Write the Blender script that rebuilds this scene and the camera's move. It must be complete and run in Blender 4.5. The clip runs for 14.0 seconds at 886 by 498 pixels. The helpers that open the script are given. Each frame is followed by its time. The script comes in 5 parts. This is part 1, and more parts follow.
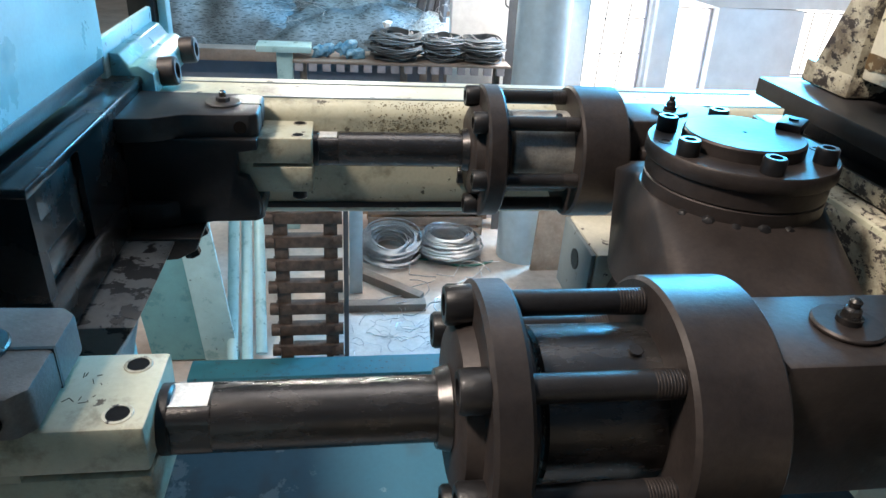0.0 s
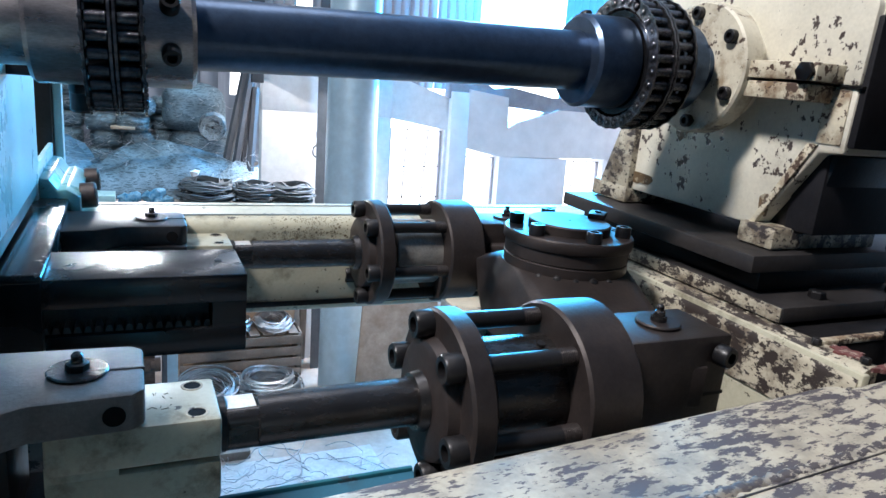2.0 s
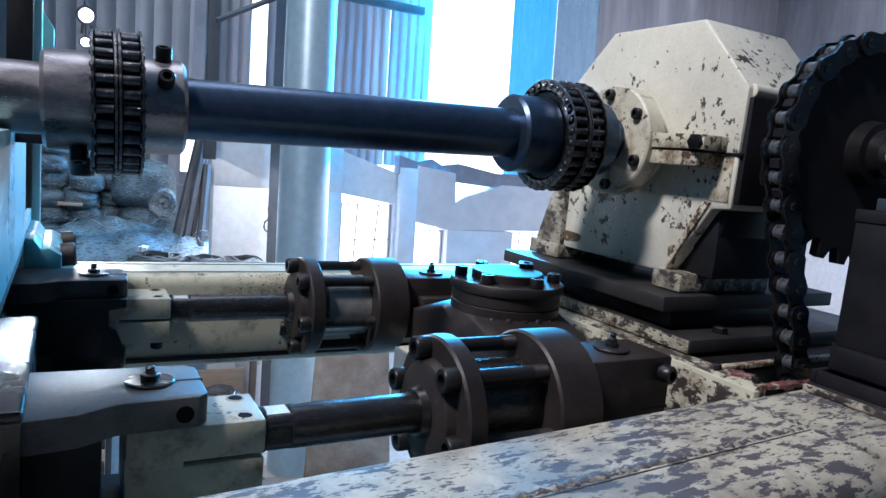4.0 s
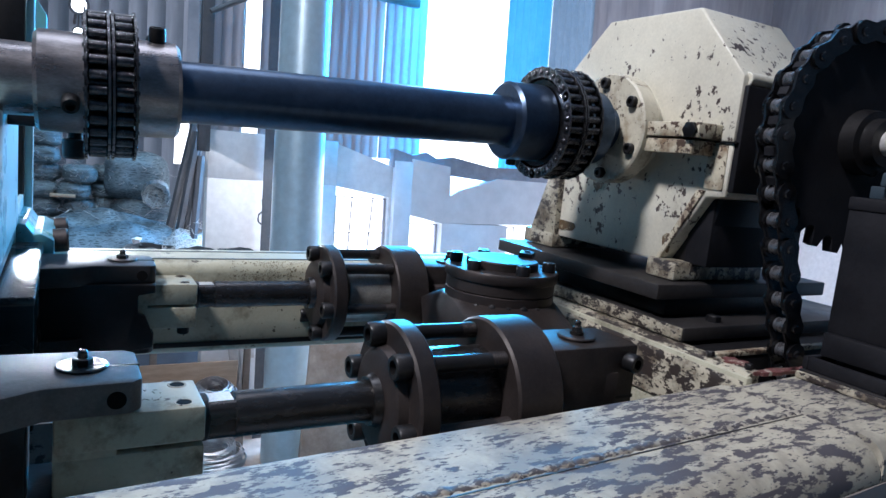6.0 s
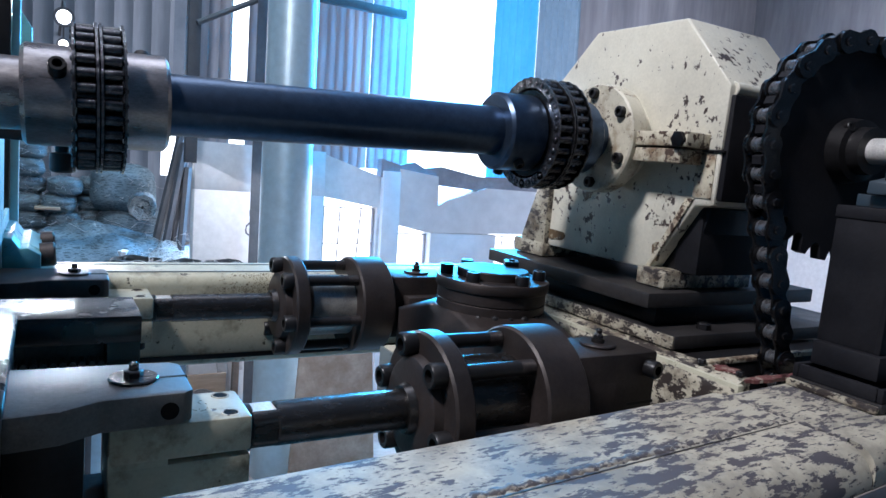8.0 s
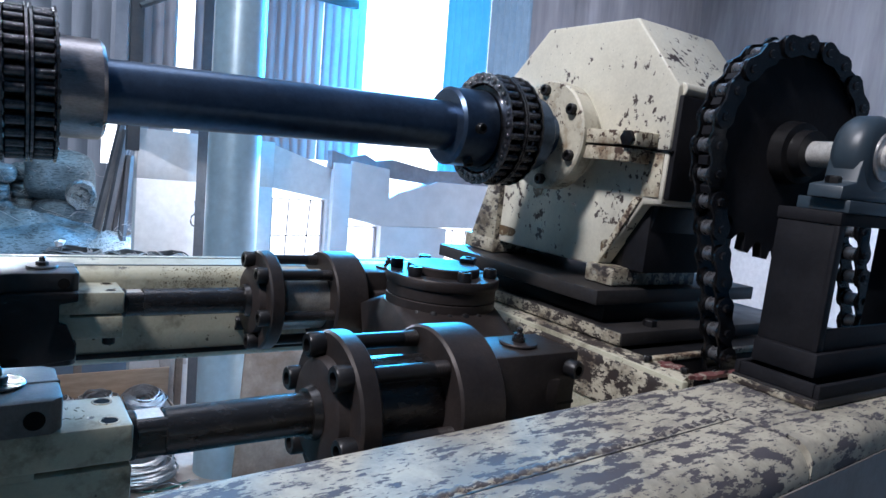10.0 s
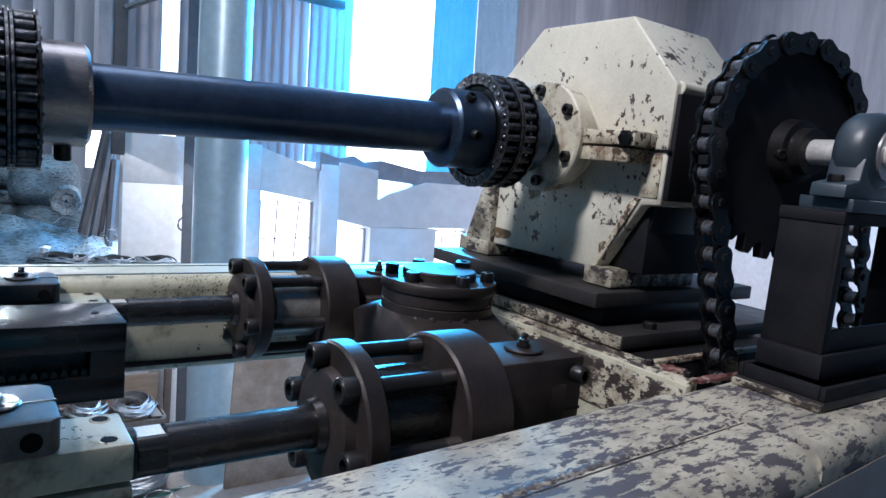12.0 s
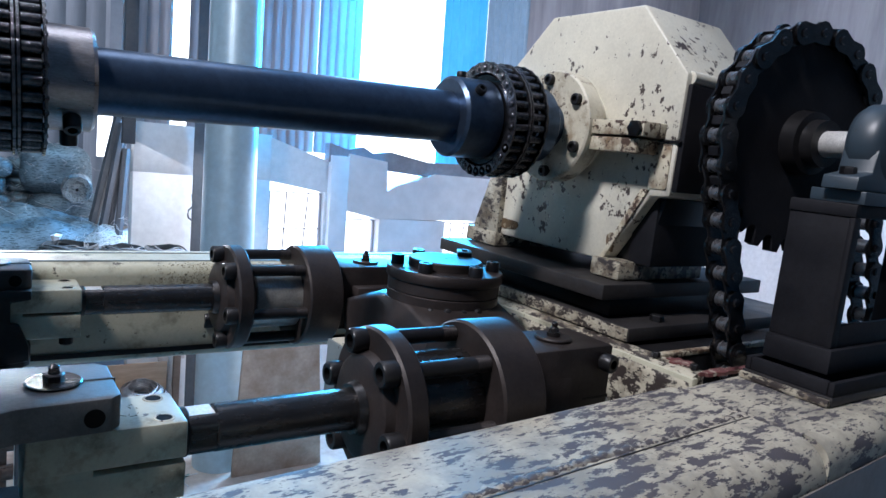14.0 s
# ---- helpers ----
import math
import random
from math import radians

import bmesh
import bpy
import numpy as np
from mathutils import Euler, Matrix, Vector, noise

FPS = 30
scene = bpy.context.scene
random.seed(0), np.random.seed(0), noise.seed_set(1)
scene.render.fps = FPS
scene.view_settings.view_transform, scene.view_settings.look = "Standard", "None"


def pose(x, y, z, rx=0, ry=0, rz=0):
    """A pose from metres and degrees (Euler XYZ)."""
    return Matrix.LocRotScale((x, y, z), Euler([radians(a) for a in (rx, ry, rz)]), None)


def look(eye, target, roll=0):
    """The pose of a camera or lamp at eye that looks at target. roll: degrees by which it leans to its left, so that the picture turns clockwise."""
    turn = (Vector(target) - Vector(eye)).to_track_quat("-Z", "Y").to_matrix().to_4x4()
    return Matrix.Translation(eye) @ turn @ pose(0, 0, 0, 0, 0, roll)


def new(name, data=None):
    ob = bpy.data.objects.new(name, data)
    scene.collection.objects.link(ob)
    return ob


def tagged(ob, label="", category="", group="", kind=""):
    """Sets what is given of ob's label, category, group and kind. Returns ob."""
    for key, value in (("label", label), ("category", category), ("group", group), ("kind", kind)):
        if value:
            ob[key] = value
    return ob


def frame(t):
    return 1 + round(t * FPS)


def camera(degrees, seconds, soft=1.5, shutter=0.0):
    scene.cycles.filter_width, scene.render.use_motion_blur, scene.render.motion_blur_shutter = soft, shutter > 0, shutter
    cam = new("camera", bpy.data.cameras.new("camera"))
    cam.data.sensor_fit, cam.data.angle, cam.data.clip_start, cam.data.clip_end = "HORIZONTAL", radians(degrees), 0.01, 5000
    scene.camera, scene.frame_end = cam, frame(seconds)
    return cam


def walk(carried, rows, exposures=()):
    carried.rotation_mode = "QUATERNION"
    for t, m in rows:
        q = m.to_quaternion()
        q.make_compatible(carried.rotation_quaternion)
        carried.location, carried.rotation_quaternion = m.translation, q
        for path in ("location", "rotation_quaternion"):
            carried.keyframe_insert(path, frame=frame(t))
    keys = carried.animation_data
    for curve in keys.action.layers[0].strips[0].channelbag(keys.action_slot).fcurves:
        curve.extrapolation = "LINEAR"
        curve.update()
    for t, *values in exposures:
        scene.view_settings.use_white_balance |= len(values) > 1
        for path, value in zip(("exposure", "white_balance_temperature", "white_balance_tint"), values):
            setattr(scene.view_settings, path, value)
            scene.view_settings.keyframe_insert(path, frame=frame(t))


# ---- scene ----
cam = camera(65.7, 14.0)
PATH = [
    (0, (0.04, 0.039, 1.189), (0.316, 1.787, 0.257), 3.7),
    (0.5, (0.003, -0.011, 1.187), (0.379, 1.747, 0.312), 4.0),
    (1, (-0.078, -0.082, 1.198), (0.5, 1.688, 0.467), 4.7),
    (1.5, (-0.132, -0.139, 1.182), (0.633, 1.601, 0.562), 5.9),
    (2, (-0.203, -0.21, 1.177), (0.625, 1.541, 0.677), 5.5),
    (2.5, (-0.233, -0.307, 1.188), (0.567, 1.497, 0.865), 5.1),
    (3, (-0.261, -0.349, 1.18), (0.674, 1.398, 0.909), 5.0),
    (5.5, (-0.285, -0.373, 1.146), (0.682, 1.354, 0.861), 5.6),
    (6, (-0.28, -0.369, 1.145), (0.693, 1.354, 0.859), 5.7),
    (6.5, (-0.284, -0.366, 1.145), (0.708, 1.348, 0.865), 5.8),
    (7, (-0.281, -0.362, 1.146), (0.717, 1.349, 0.871), 5.7),
    (7.5, (-0.283, -0.358, 1.146), (0.725, 1.349, 0.88), 5.5),
    (8, (-0.284, -0.365, 1.147), (0.718, 1.346, 0.891), 5.3),
    (8.5, (-0.283, -0.374, 1.148), (0.725, 1.335, 0.901), 5.4),
    (9, (-0.268, -0.371, 1.15), (0.807, 1.296, 0.897), 5.4),
    (11.5, (-0.288, -0.321, 1.15), (0.858, 1.297, 0.885), 6.4),
    (12, (-0.272, -0.319, 1.154), (0.879, 1.296, 0.896), 5.7),
    (12.5, (-0.274, -0.318, 1.147), (0.849, 1.313, 0.87), 5.8),
    (13, (-0.272, -0.317, 1.151), (0.865, 1.309, 0.899), 6.3),
    (13.5, (-0.269, -0.312, 1.147), (0.862, 1.315, 0.883), 6.1),
    (14, (-0.263, -0.317, 1.148), (0.867, 1.309, 0.866), 6.2),
]
walk(cam, [(t, look(eye, target, roll)) for t, eye, target, roll in PATH], exposures=((0.0, 0.58, 7350, 14), (1.5, 0.52, 6550, 14), (2.2, 0.40, 6250, 15), (3.0, 0.06, 5950, 16), (14.0, 0.06, 5950, 16)))

# ---- world, sun and large lights ----
world = bpy.data.worlds.new("world")
scene.world = world
world.use_nodes = True
sky = world.node_tree.nodes.new("ShaderNodeTexSky")
sky.sky_type, sky.sun_disc = "NISHITA", False
sky.sun_elevation, sky.sun_rotation = radians(38), radians(30)
world.node_tree.links.new(sky.outputs[0], world.node_tree.nodes["Background"].inputs[0])
world.node_tree.nodes["Background"].inputs[1].default_value = 0.05


def area(name, eye, target, sx, sy, watts, colour, spread=180):
    lamp = bpy.data.lights.new(name, "AREA")
    lamp.shape, lamp.size, lamp.size_y, lamp.energy, lamp.color, lamp.spread = "RECTANGLE", sx, sy, watts, colour, radians(spread)
    ob = new(name, lamp)
    ob.matrix_world = look(eye, target)
    return ob


area("daylight_side", (-3.0, 0.1, 5.4), (0.6, 0.8, 1.0), 0.7, 0.7, 370, (1.0, 0.97, 0.93))
# three added fill lamps overhead that brighten the walls, store and machine
area("fill_roof", (0.8, 3.6, 7.2), (3.4, 6.8, 0.2), 2.0, 5.6, 150, (0.88, 0.94, 1.0))
area("fill_store", (-0.6, 8.2, 6.4), (0.2, 10.0, -0.5), 2.6, 2.6, 75, (0.50, 0.83, 1.0), 100)
area("fill_right_wall", (8.0, 4.6, 7.2), (12.0, 5.8, 0.0), 2.0, 4.0, 330, (0.93, 0.95, 1.0), 110)
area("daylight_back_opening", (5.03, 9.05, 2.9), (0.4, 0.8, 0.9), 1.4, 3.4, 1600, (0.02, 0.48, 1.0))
area("daylight_yard", (2.4, 8.3, 0.6), (0.9, 6.4, -2.8), 2.4, 1.2, 100, (1.0, 0.95, 0.90), 120)
area("flood_lamp_glow", (-0.10, 9.0, 2.55), (-0.2, 0.8, 1.1), 0.35, 0.2, 30, (0.9, 0.97, 1.0), 90)


# ---- materials ----
def nodes(name):
    m = bpy.data.materials.new(name)
    m.use_nodes = True
    t = m.node_tree
    return m, t, t.nodes["Principled BSDF"]


def noise_tex(t, scale, detail=6.0, rough=0.6, stretch=None):
    co = t.nodes.new("ShaderNodeTexCoord")
    n = t.nodes.new("ShaderNodeTexNoise")
    n.inputs["Scale"].default_value, n.inputs["Detail"].default_value, n.inputs["Roughness"].default_value = scale, detail, rough
    if stretch:
        mp = t.nodes.new("ShaderNodeMapping")
        mp.inputs["Scale"].default_value = stretch
        t.links.new(co.outputs["Object"], mp.inputs[0])
        t.links.new(mp.outputs[0], n.inputs["Vector"])
    else:
        t.links.new(co.outputs["Object"], n.inputs["Vector"])
    return n.outputs["Fac"]


def ramp(t, fac, stops):
    r = t.nodes.new("ShaderNodeValToRGB")
    e = r.color_ramp.elements
    while len(e) < len(stops):
        e.new(0.5)
    for el, (p, c) in zip(e, stops):
        el.position = p
        el.color = (*c, 1) if len(c) == 3 else c
    t.links.new(fac, r.inputs[0])
    return r.outputs[0]


def mix(t, fac, a, b, kind="MIX"):
    n = t.nodes.new("ShaderNodeMix")
    n.data_type, n.blend_type = "RGBA", kind
    for sock, v in ((n.inputs[0], fac), (n.inputs[6], a), (n.inputs[7], b)):
        if isinstance(v, (int, float)):
            sock.default_value = v
        elif isinstance(v, tuple):
            sock.default_value = (*v, 1)
        else:
            t.links.new(v, sock)
    return n.outputs[2]


def bump(t, p, height, strength, distance):
    b = t.nodes.new("ShaderNodeBump")
    b.inputs["Strength"].default_value, b.inputs["Distance"].default_value = strength, distance
    t.links.new(height, b.inputs["Height"])
    t.links.new(b.outputs[0], p.inputs["Normal"])


def g(v):
    return (v, v, v)


def steel(name, dark, light, rough=(0.3, 0.5), metal=0.8, scale=14.0, stretch=None, relief=0.12, coat=0.0, spec=0.5):
    """Bare, oily or blackened steel: two colours in blotches, fine grain, uneven gloss."""
    m, t, p = nodes(name)
    big = noise_tex(t, scale, 5, 0.6, stretch)
    fine = noise_tex(t, scale * 14, 4, 0.7, stretch)
    col = mix(t, ramp(t, big, [(0.35, g(0)), (0.68, g(1))]), dark, light)
    col = mix(t, 0.5, col, ramp(t, fine, [(0.3, g(0.55)), (0.7, g(1.3))]), "MULTIPLY")
    t.links.new(col, p.inputs["Base Color"])
    t.links.new(ramp(t, big, [(0.3, g(rough[0])), (0.7, g(rough[1]))]), p.inputs["Roughness"])
    p.inputs["Metallic"].default_value = metal
    p.inputs["Coat Weight"].default_value = coat
    p.inputs["Specular IOR Level"].default_value = spec
    p.inputs["Coat Roughness"].default_value = 0.12
    bump(t, p, fine, relief, 0.002)
    return m


def paint(name, col, chip, level=0.6, scale=30.0, stain=(0.10, 0.08, 0.05), stain_level=0.62, rough=0.45, stretch=None, stain_scale=5.0, clump=0.0, detail=7, specks=0.0):
    """Painted metal: chips down to the undercoat, oily stains, thin relief at the chips' edges."""
    m, t, p = nodes(name)
    chips = noise_tex(t, scale, detail, 0.62 if detail < 9 else 0.70, stretch)
    large = noise_tex(t, stain_scale, 6, 0.68)
    if clump:
        drift = t.nodes.new("ShaderNodeMath")
        drift.operation = "MULTIPLY_ADD"
        drift.inputs[1].default_value, drift.inputs[2].default_value = clump, -0.5 * clump
        t.links.new(noise_tex(t, 7.0, 3, 0.5), drift.inputs[0])
        both = t.nodes.new("ShaderNodeMath")
        t.links.new(chips, both.inputs[0])
        t.links.new(drift.outputs[0], both.inputs[1])
        chips = both.outputs[0]
    fine = noise_tex(t, 160, 3, 0.6)
    tone = mix(t, ramp(t, large, [(0.3, g(0)), (0.75, g(1))]), col, tuple(c * 0.74 for c in col))
    tone = mix(t, 0.35, tone, ramp(t, fine, [(0.25, g(0.75)), (0.75, g(1.15))]), "MULTIPLY")
    mask = ramp(t, chips, [(level, g(0)), (level + 0.025, g(1))])
    if specks:
        flecks = ramp(t, noise_tex(t, scale * 2.7, 6, 0.62, stretch), [(specks, g(0)), (specks + 0.03, g(1))])
        mask = mix(t, 1.0, mask, flecks, "LIGHTEN")
    dirt = ramp(t, large, [(stain_level, g(0)), (stain_level + 0.16, g(0.85))])
    tone = mix(t, dirt, tone, stain)
    t.links.new(mix(t, mask, tone, chip), p.inputs["Base Color"])
    t.links.new(ramp(t, large, [(0.3, g(rough)), (0.7, g(rough * 0.7))]), p.inputs["Roughness"])
    inv = ramp(t, chips, [(level, g(1)), (level + 0.03, g(0))])
    bump(t, p, inv, 0.35, 0.0015)
    return m


def plain(name, a, b, rough=0.7, scale=6.0, fine=90.0, relief=0.3, metal=0.0, spec=0.5, stretch=None):
    m, t, p = nodes(name)
    n1 = noise_tex(t, scale, 6, 0.65, stretch)
    n2 = noise_tex(t, fine, 4, 0.6, stretch)
    col = mix(t, ramp(t, n1, [(0.3, g(0)), (0.7, g(1))]), a, b)
    col = mix(t, 0.4, col, ramp(t, n2, [(0.25, g(0.7)), (0.75, g(1.2))]), "MULTIPLY")
    t.links.new(col, p.inputs["Base Color"])
    p.inputs["Roughness"].default_value = rough
    p.inputs["Metallic"].default_value = metal
    p.inputs["Specular IOR Level"].default_value = spec
    bump(t, p, n2, relief, 0.003)
    return m


def glow(name, col, strength, vary=None):
    m, t, p = nodes(name)
    e = t.nodes.new("ShaderNodeEmission")
    e.inputs[0].default_value, e.inputs[1].default_value = (*col, 1), strength
    t.links.new(e.outputs[0], t.nodes["Material Output"].inputs[0])
    if vary:
        n = noise_tex(t, 0.8, 3, 0.5, vary)
        t.links.new(mix(t, ramp(t, n, [(0.3, g(0)), (0.7, g(1))]), col, tuple(c * 0.6 for c in col)), e.inputs[0])
    return m


M_BLACKENED = steel("blackened_steel", (0.024, 0.019, 0.018), (0.048, 0.037, 0.034), (0.40, 0.58), 0.45, 9, relief=0.2)
M_WET = steel("wet_oiled_black_steel", (0.008, 0.008, 0.009), (0.02, 0.02, 0.021), (0.14, 0.36), 0.3, 10, relief=0.25, coat=0.3)
M_SPLASH = plain("old_oil_specks", (0.08, 0.068, 0.04), (0.18, 0.15, 0.09), 0.5, 20, 90)
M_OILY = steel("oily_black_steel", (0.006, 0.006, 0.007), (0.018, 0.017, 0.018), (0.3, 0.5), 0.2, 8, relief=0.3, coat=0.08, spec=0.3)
M_DARKPLATE = steel("dark_plate_steel", (0.018, 0.017, 0.018), (0.040, 0.036, 0.035), (0.36, 0.54), 0.25, 6)
M_ROD = steel("ground_rod_steel", (0.058, 0.054, 0.053), (0.078, 0.072, 0.070), (0.22, 0.3), 0.85, 30, (1, 3, 3))
M_BRIGHT = steel("bright_worn_steel", (0.50, 0.49, 0.47), (0.75, 0.73, 0.70), (0.35, 0.5), 0.4, 20, relief=0.3)
M_GREYSTEEL = steel("grey_machined_steel", (0.26, 0.26, 0.27), (0.46, 0.45, 0.45), (0.28, 0.48), 0.75, 12)
M_SLEEVE = steel("sleeve_steel", (0.30, 0.29, 0.27), (0.55, 0.53, 0.48), (0.3, 0.5), 0.7, 18)
M_HUB = steel("turned_hub_steel", (0.25, 0.23, 0.235), (0.42, 0.39, 0.39), (0.24, 0.42), 0.9, 9, (1, 3, 3))
# dark steel with the opening's blue glare mixed into its colour
M_SHAFT = steel("glare_blue_shaft_steel", (0.052, 0.082, 0.132), (0.080, 0.115, 0.175), (0.28, 0.38), 0.85, 4)
M_CHAIN = steel("greasy_chain_steel", (0.006, 0.006, 0.007), (0.030, 0.030, 0.034), (0.08, 0.24), 0.6, 40, relief=0.25, coat=0.9)
M_CHAINWET = steel("wet_coupling_chain_steel", (0.012, 0.012, 0.014), (0.15, 0.15, 0.165), (0.10, 0.24), 0.8, 60, relief=0.4, coat=0.6)
M_ROLLER = steel("chain_roller_steel", (0.16, 0.16, 0.175), (0.34, 0.34, 0.355), (0.2, 0.38), 0.8, 50)
M_CREAM = paint("cream_paint", (0.66, 0.63, 0.52), (0.06, 0.045, 0.04), 0.624, 60, (0.16, 0.12, 0.075), 0.62, 0.42, (1, 1, 0.8), 6, 0.55)
M_FLAKED = paint("flaked_cream_paint", (0.43, 0.395, 0.31), (0.070, 0.063, 0.070), 0.512, 52, (0.20, 0.185, 0.15), 0.47, 0.85, (0.36, 1.0, 1.0), 8.0, 0.5, 9, 0.59)
M_SEAM = paint("grimy_weld_paint", (0.34, 0.31, 0.25), (0.062, 0.055, 0.058), 0.47, 110, (0.10, 0.085, 0.07), 0.48, 0.85, (0.6, 1.0, 1.0), 12)
M_EDGE = paint("chipped_oily_cream_paint", (0.46, 0.42, 0.32), (0.035, 0.027, 0.024), 0.51, 44, (0.085, 0.06, 0.04), 0.46, 0.5, (1.0, 0.6, 1.0), 16, 0.5, 9, 0.57)
M_COVER = paint("spotted_cream_paint", (0.60, 0.56, 0.44), (0.075, 0.05, 0.035), 0.58, 70, (0.22, 0.15, 0.085), 0.50, 0.45, stain_scale=14, clump=0.4)
M_PRIMER = paint("smudged_red_primer", (0.16, 0.055, 0.052), (0.40, 0.36, 0.29), 0.55, 60, (0.05, 0.03, 0.028), 0.50, 0.6, stain_scale=30)
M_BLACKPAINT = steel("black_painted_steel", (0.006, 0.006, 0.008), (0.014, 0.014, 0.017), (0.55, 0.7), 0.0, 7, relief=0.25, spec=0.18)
M_BARE = plain("bare_brown_steel", (0.15, 0.125, 0.115), (0.23, 0.20, 0.185), 0.6, 5, 60, 0.2)
# matte black: discs that stand for shaded holes, and scratches
M_HOLE = plain("flat_hole_black", (0.004, 0.004, 0.004), (0.008, 0.007, 0.007), 0.9, spec=0.1)
M_FORK = steel("worn_fork_steel", (0.062, 0.058, 0.056), (0.125, 0.117, 0.112), (0.42, 0.56), 0.3, 16, relief=0.25)
M_FRONTWALL = plain("low_bounce_wall", (0.05, 0.055, 0.06), (0.08, 0.085, 0.09), 0.9, 0.6, 8)
# oil stains, and the shade on the blocks' fronts as a darker cream
M_BLOCK = paint("oily_shaded_cream_paint", (0.42, 0.40, 0.30), (0.06, 0.05, 0.035), 0.64, 40, (0.07, 0.055, 0.03), 0.47, 0.42, stain_scale=12, clump=0.4)
# the unlit hall's gloom is mixed into this wall colour
M_DARKWALL = plain("gloom_toned_wall", (0.10, 0.13, 0.17), (0.17, 0.20, 0.25), 0.9, 0.6, 8)
M_STAINED = paint("stained_cream_paint", (0.50, 0.48, 0.36), (0.08, 0.07, 0.05), 0.63, 30, (0.09, 0.078, 0.045), 0.53, 0.5, stain_scale=7)
M_RUSTED = paint("rust_marked_cream_paint", (0.58, 0.53, 0.40), (0.06, 0.036, 0.024), 0.555, 75, (0.15, 0.085, 0.04), 0.46, 0.55, stain_scale=16, clump=0.5)
M_TEAL = paint("teal_paint", (0.14, 0.38, 0.41), (0.05, 0.07, 0.08), 0.68, 20, (0.05, 0.12, 0.13), 0.64, 0.35)
M_DARKTEAL = paint("dark_teal_paint", (0.010, 0.13, 0.165), (0.03, 0.05, 0.06), 0.62, 20, (0.02, 0.06, 0.07), 0.55, 0.8)
M_RUSTCHAIN = steel("rusty_chain_iron", (0.05, 0.034, 0.028), (0.13, 0.09, 0.07), (0.5, 0.7), 0.3, 14, relief=0.3)
M_PALETEAL = paint("pale_teal_paint", (0.42, 0.66, 0.68), (0.08, 0.12, 0.13), 0.66, 16, (0.10, 0.30, 0.34), 0.60, 0.35)
M_BLUEPANEL = paint("wet_blue_paint", (0.018, 0.12, 0.19), (0.10, 0.20, 0.26), 0.60, 14, (0.02, 0.04, 0.05), 0.52, 0.75)
M_BEARING = paint("dark_grey_blue_paint", (0.03, 0.045, 0.06), (0.03, 0.03, 0.03), 0.66, 30, rough=0.5)
M_GREYPAINT = paint("grey_green_paint", (0.20, 0.24, 0.25), (0.06, 0.06, 0.06), 0.66, 30)
M_CASTING = paint("oil_splashed_grey_paint", (0.17, 0.17, 0.165), (0.012, 0.013, 0.015), 0.55, 26, (0.012, 0.012, 0.014), 0.50, 0.4, stain_scale=6, clump=0.5)
M_FLOOR = plain("dusty_concrete", (0.38, 0.30, 0.255), (0.58, 0.50, 0.445), 0.85, 1.6, 14)
M_PALEDUST = plain("dusty_pale_sheet", (0.40, 0.37, 0.36), (0.56, 0.53, 0.52), 0.8, 2.5, 20)
M_WALL = plain("whitewashed_plaster", (0.62, 0.62, 0.63), (0.74, 0.74, 0.75), 0.85, 0.9, 12)
M_TILE = plain("white_wall_tile", (0.72, 0.73, 0.76), (0.80, 0.81, 0.84), 0.4, 0.7, 5, 0.1)
M_PLASTERWORN = plain("bare_grey_plaster", (0.22, 0.22, 0.25), (0.36, 0.36, 0.40), 0.9, 2.5, 15)
M_SHEET = plain("grey_corrugated_sheet", (0.24, 0.245, 0.27), (0.42, 0.42, 0.45), 0.5, 2.2, 12, 0.15, 0.2, stretch=(1, 1, 0.12))
# darker, bluer copy of M_SHEET: the store's shade and haze as colour
M_HAZESHEET = plain("hazy_shaded_sheet", (0.15, 0.175, 0.22), (0.26, 0.29, 0.34), 0.6, 2.2, 12, 0.15, 0.1, stretch=(1, 1, 0.12))
M_COLUMN = plain("galvanised_column_steel", (0.43, 0.56, 0.63), (0.55, 0.66, 0.72), 0.38, 0.9, 12, 0.1, 0.35)
M_IRON = plain("dark_iron", (0.05, 0.055, 0.065), (0.10, 0.10, 0.11), 0.6, 3, 40)
M_WIRE = steel("galvanised_wire", (0.36, 0.36, 0.37), (0.55, 0.55, 0.56), (0.3, 0.45), 0.75, 10)
M_NET = plain("dark_wire_netting", (0.045, 0.055, 0.06), (0.11, 0.125, 0.14), 0.6, 3.0, 30)
M_BUNDLE = plain("packed_wire_strands", (0.035, 0.055, 0.065), (0.20, 0.26, 0.29), 0.6, 7.0, 34, 0.9, 0.2, stretch=(0.7, 0.7, 5.0))
M_CARD = plain("stained_cardboard", (0.33, 0.225, 0.16), (0.55, 0.43, 0.35), 0.85, 4.0, 30)


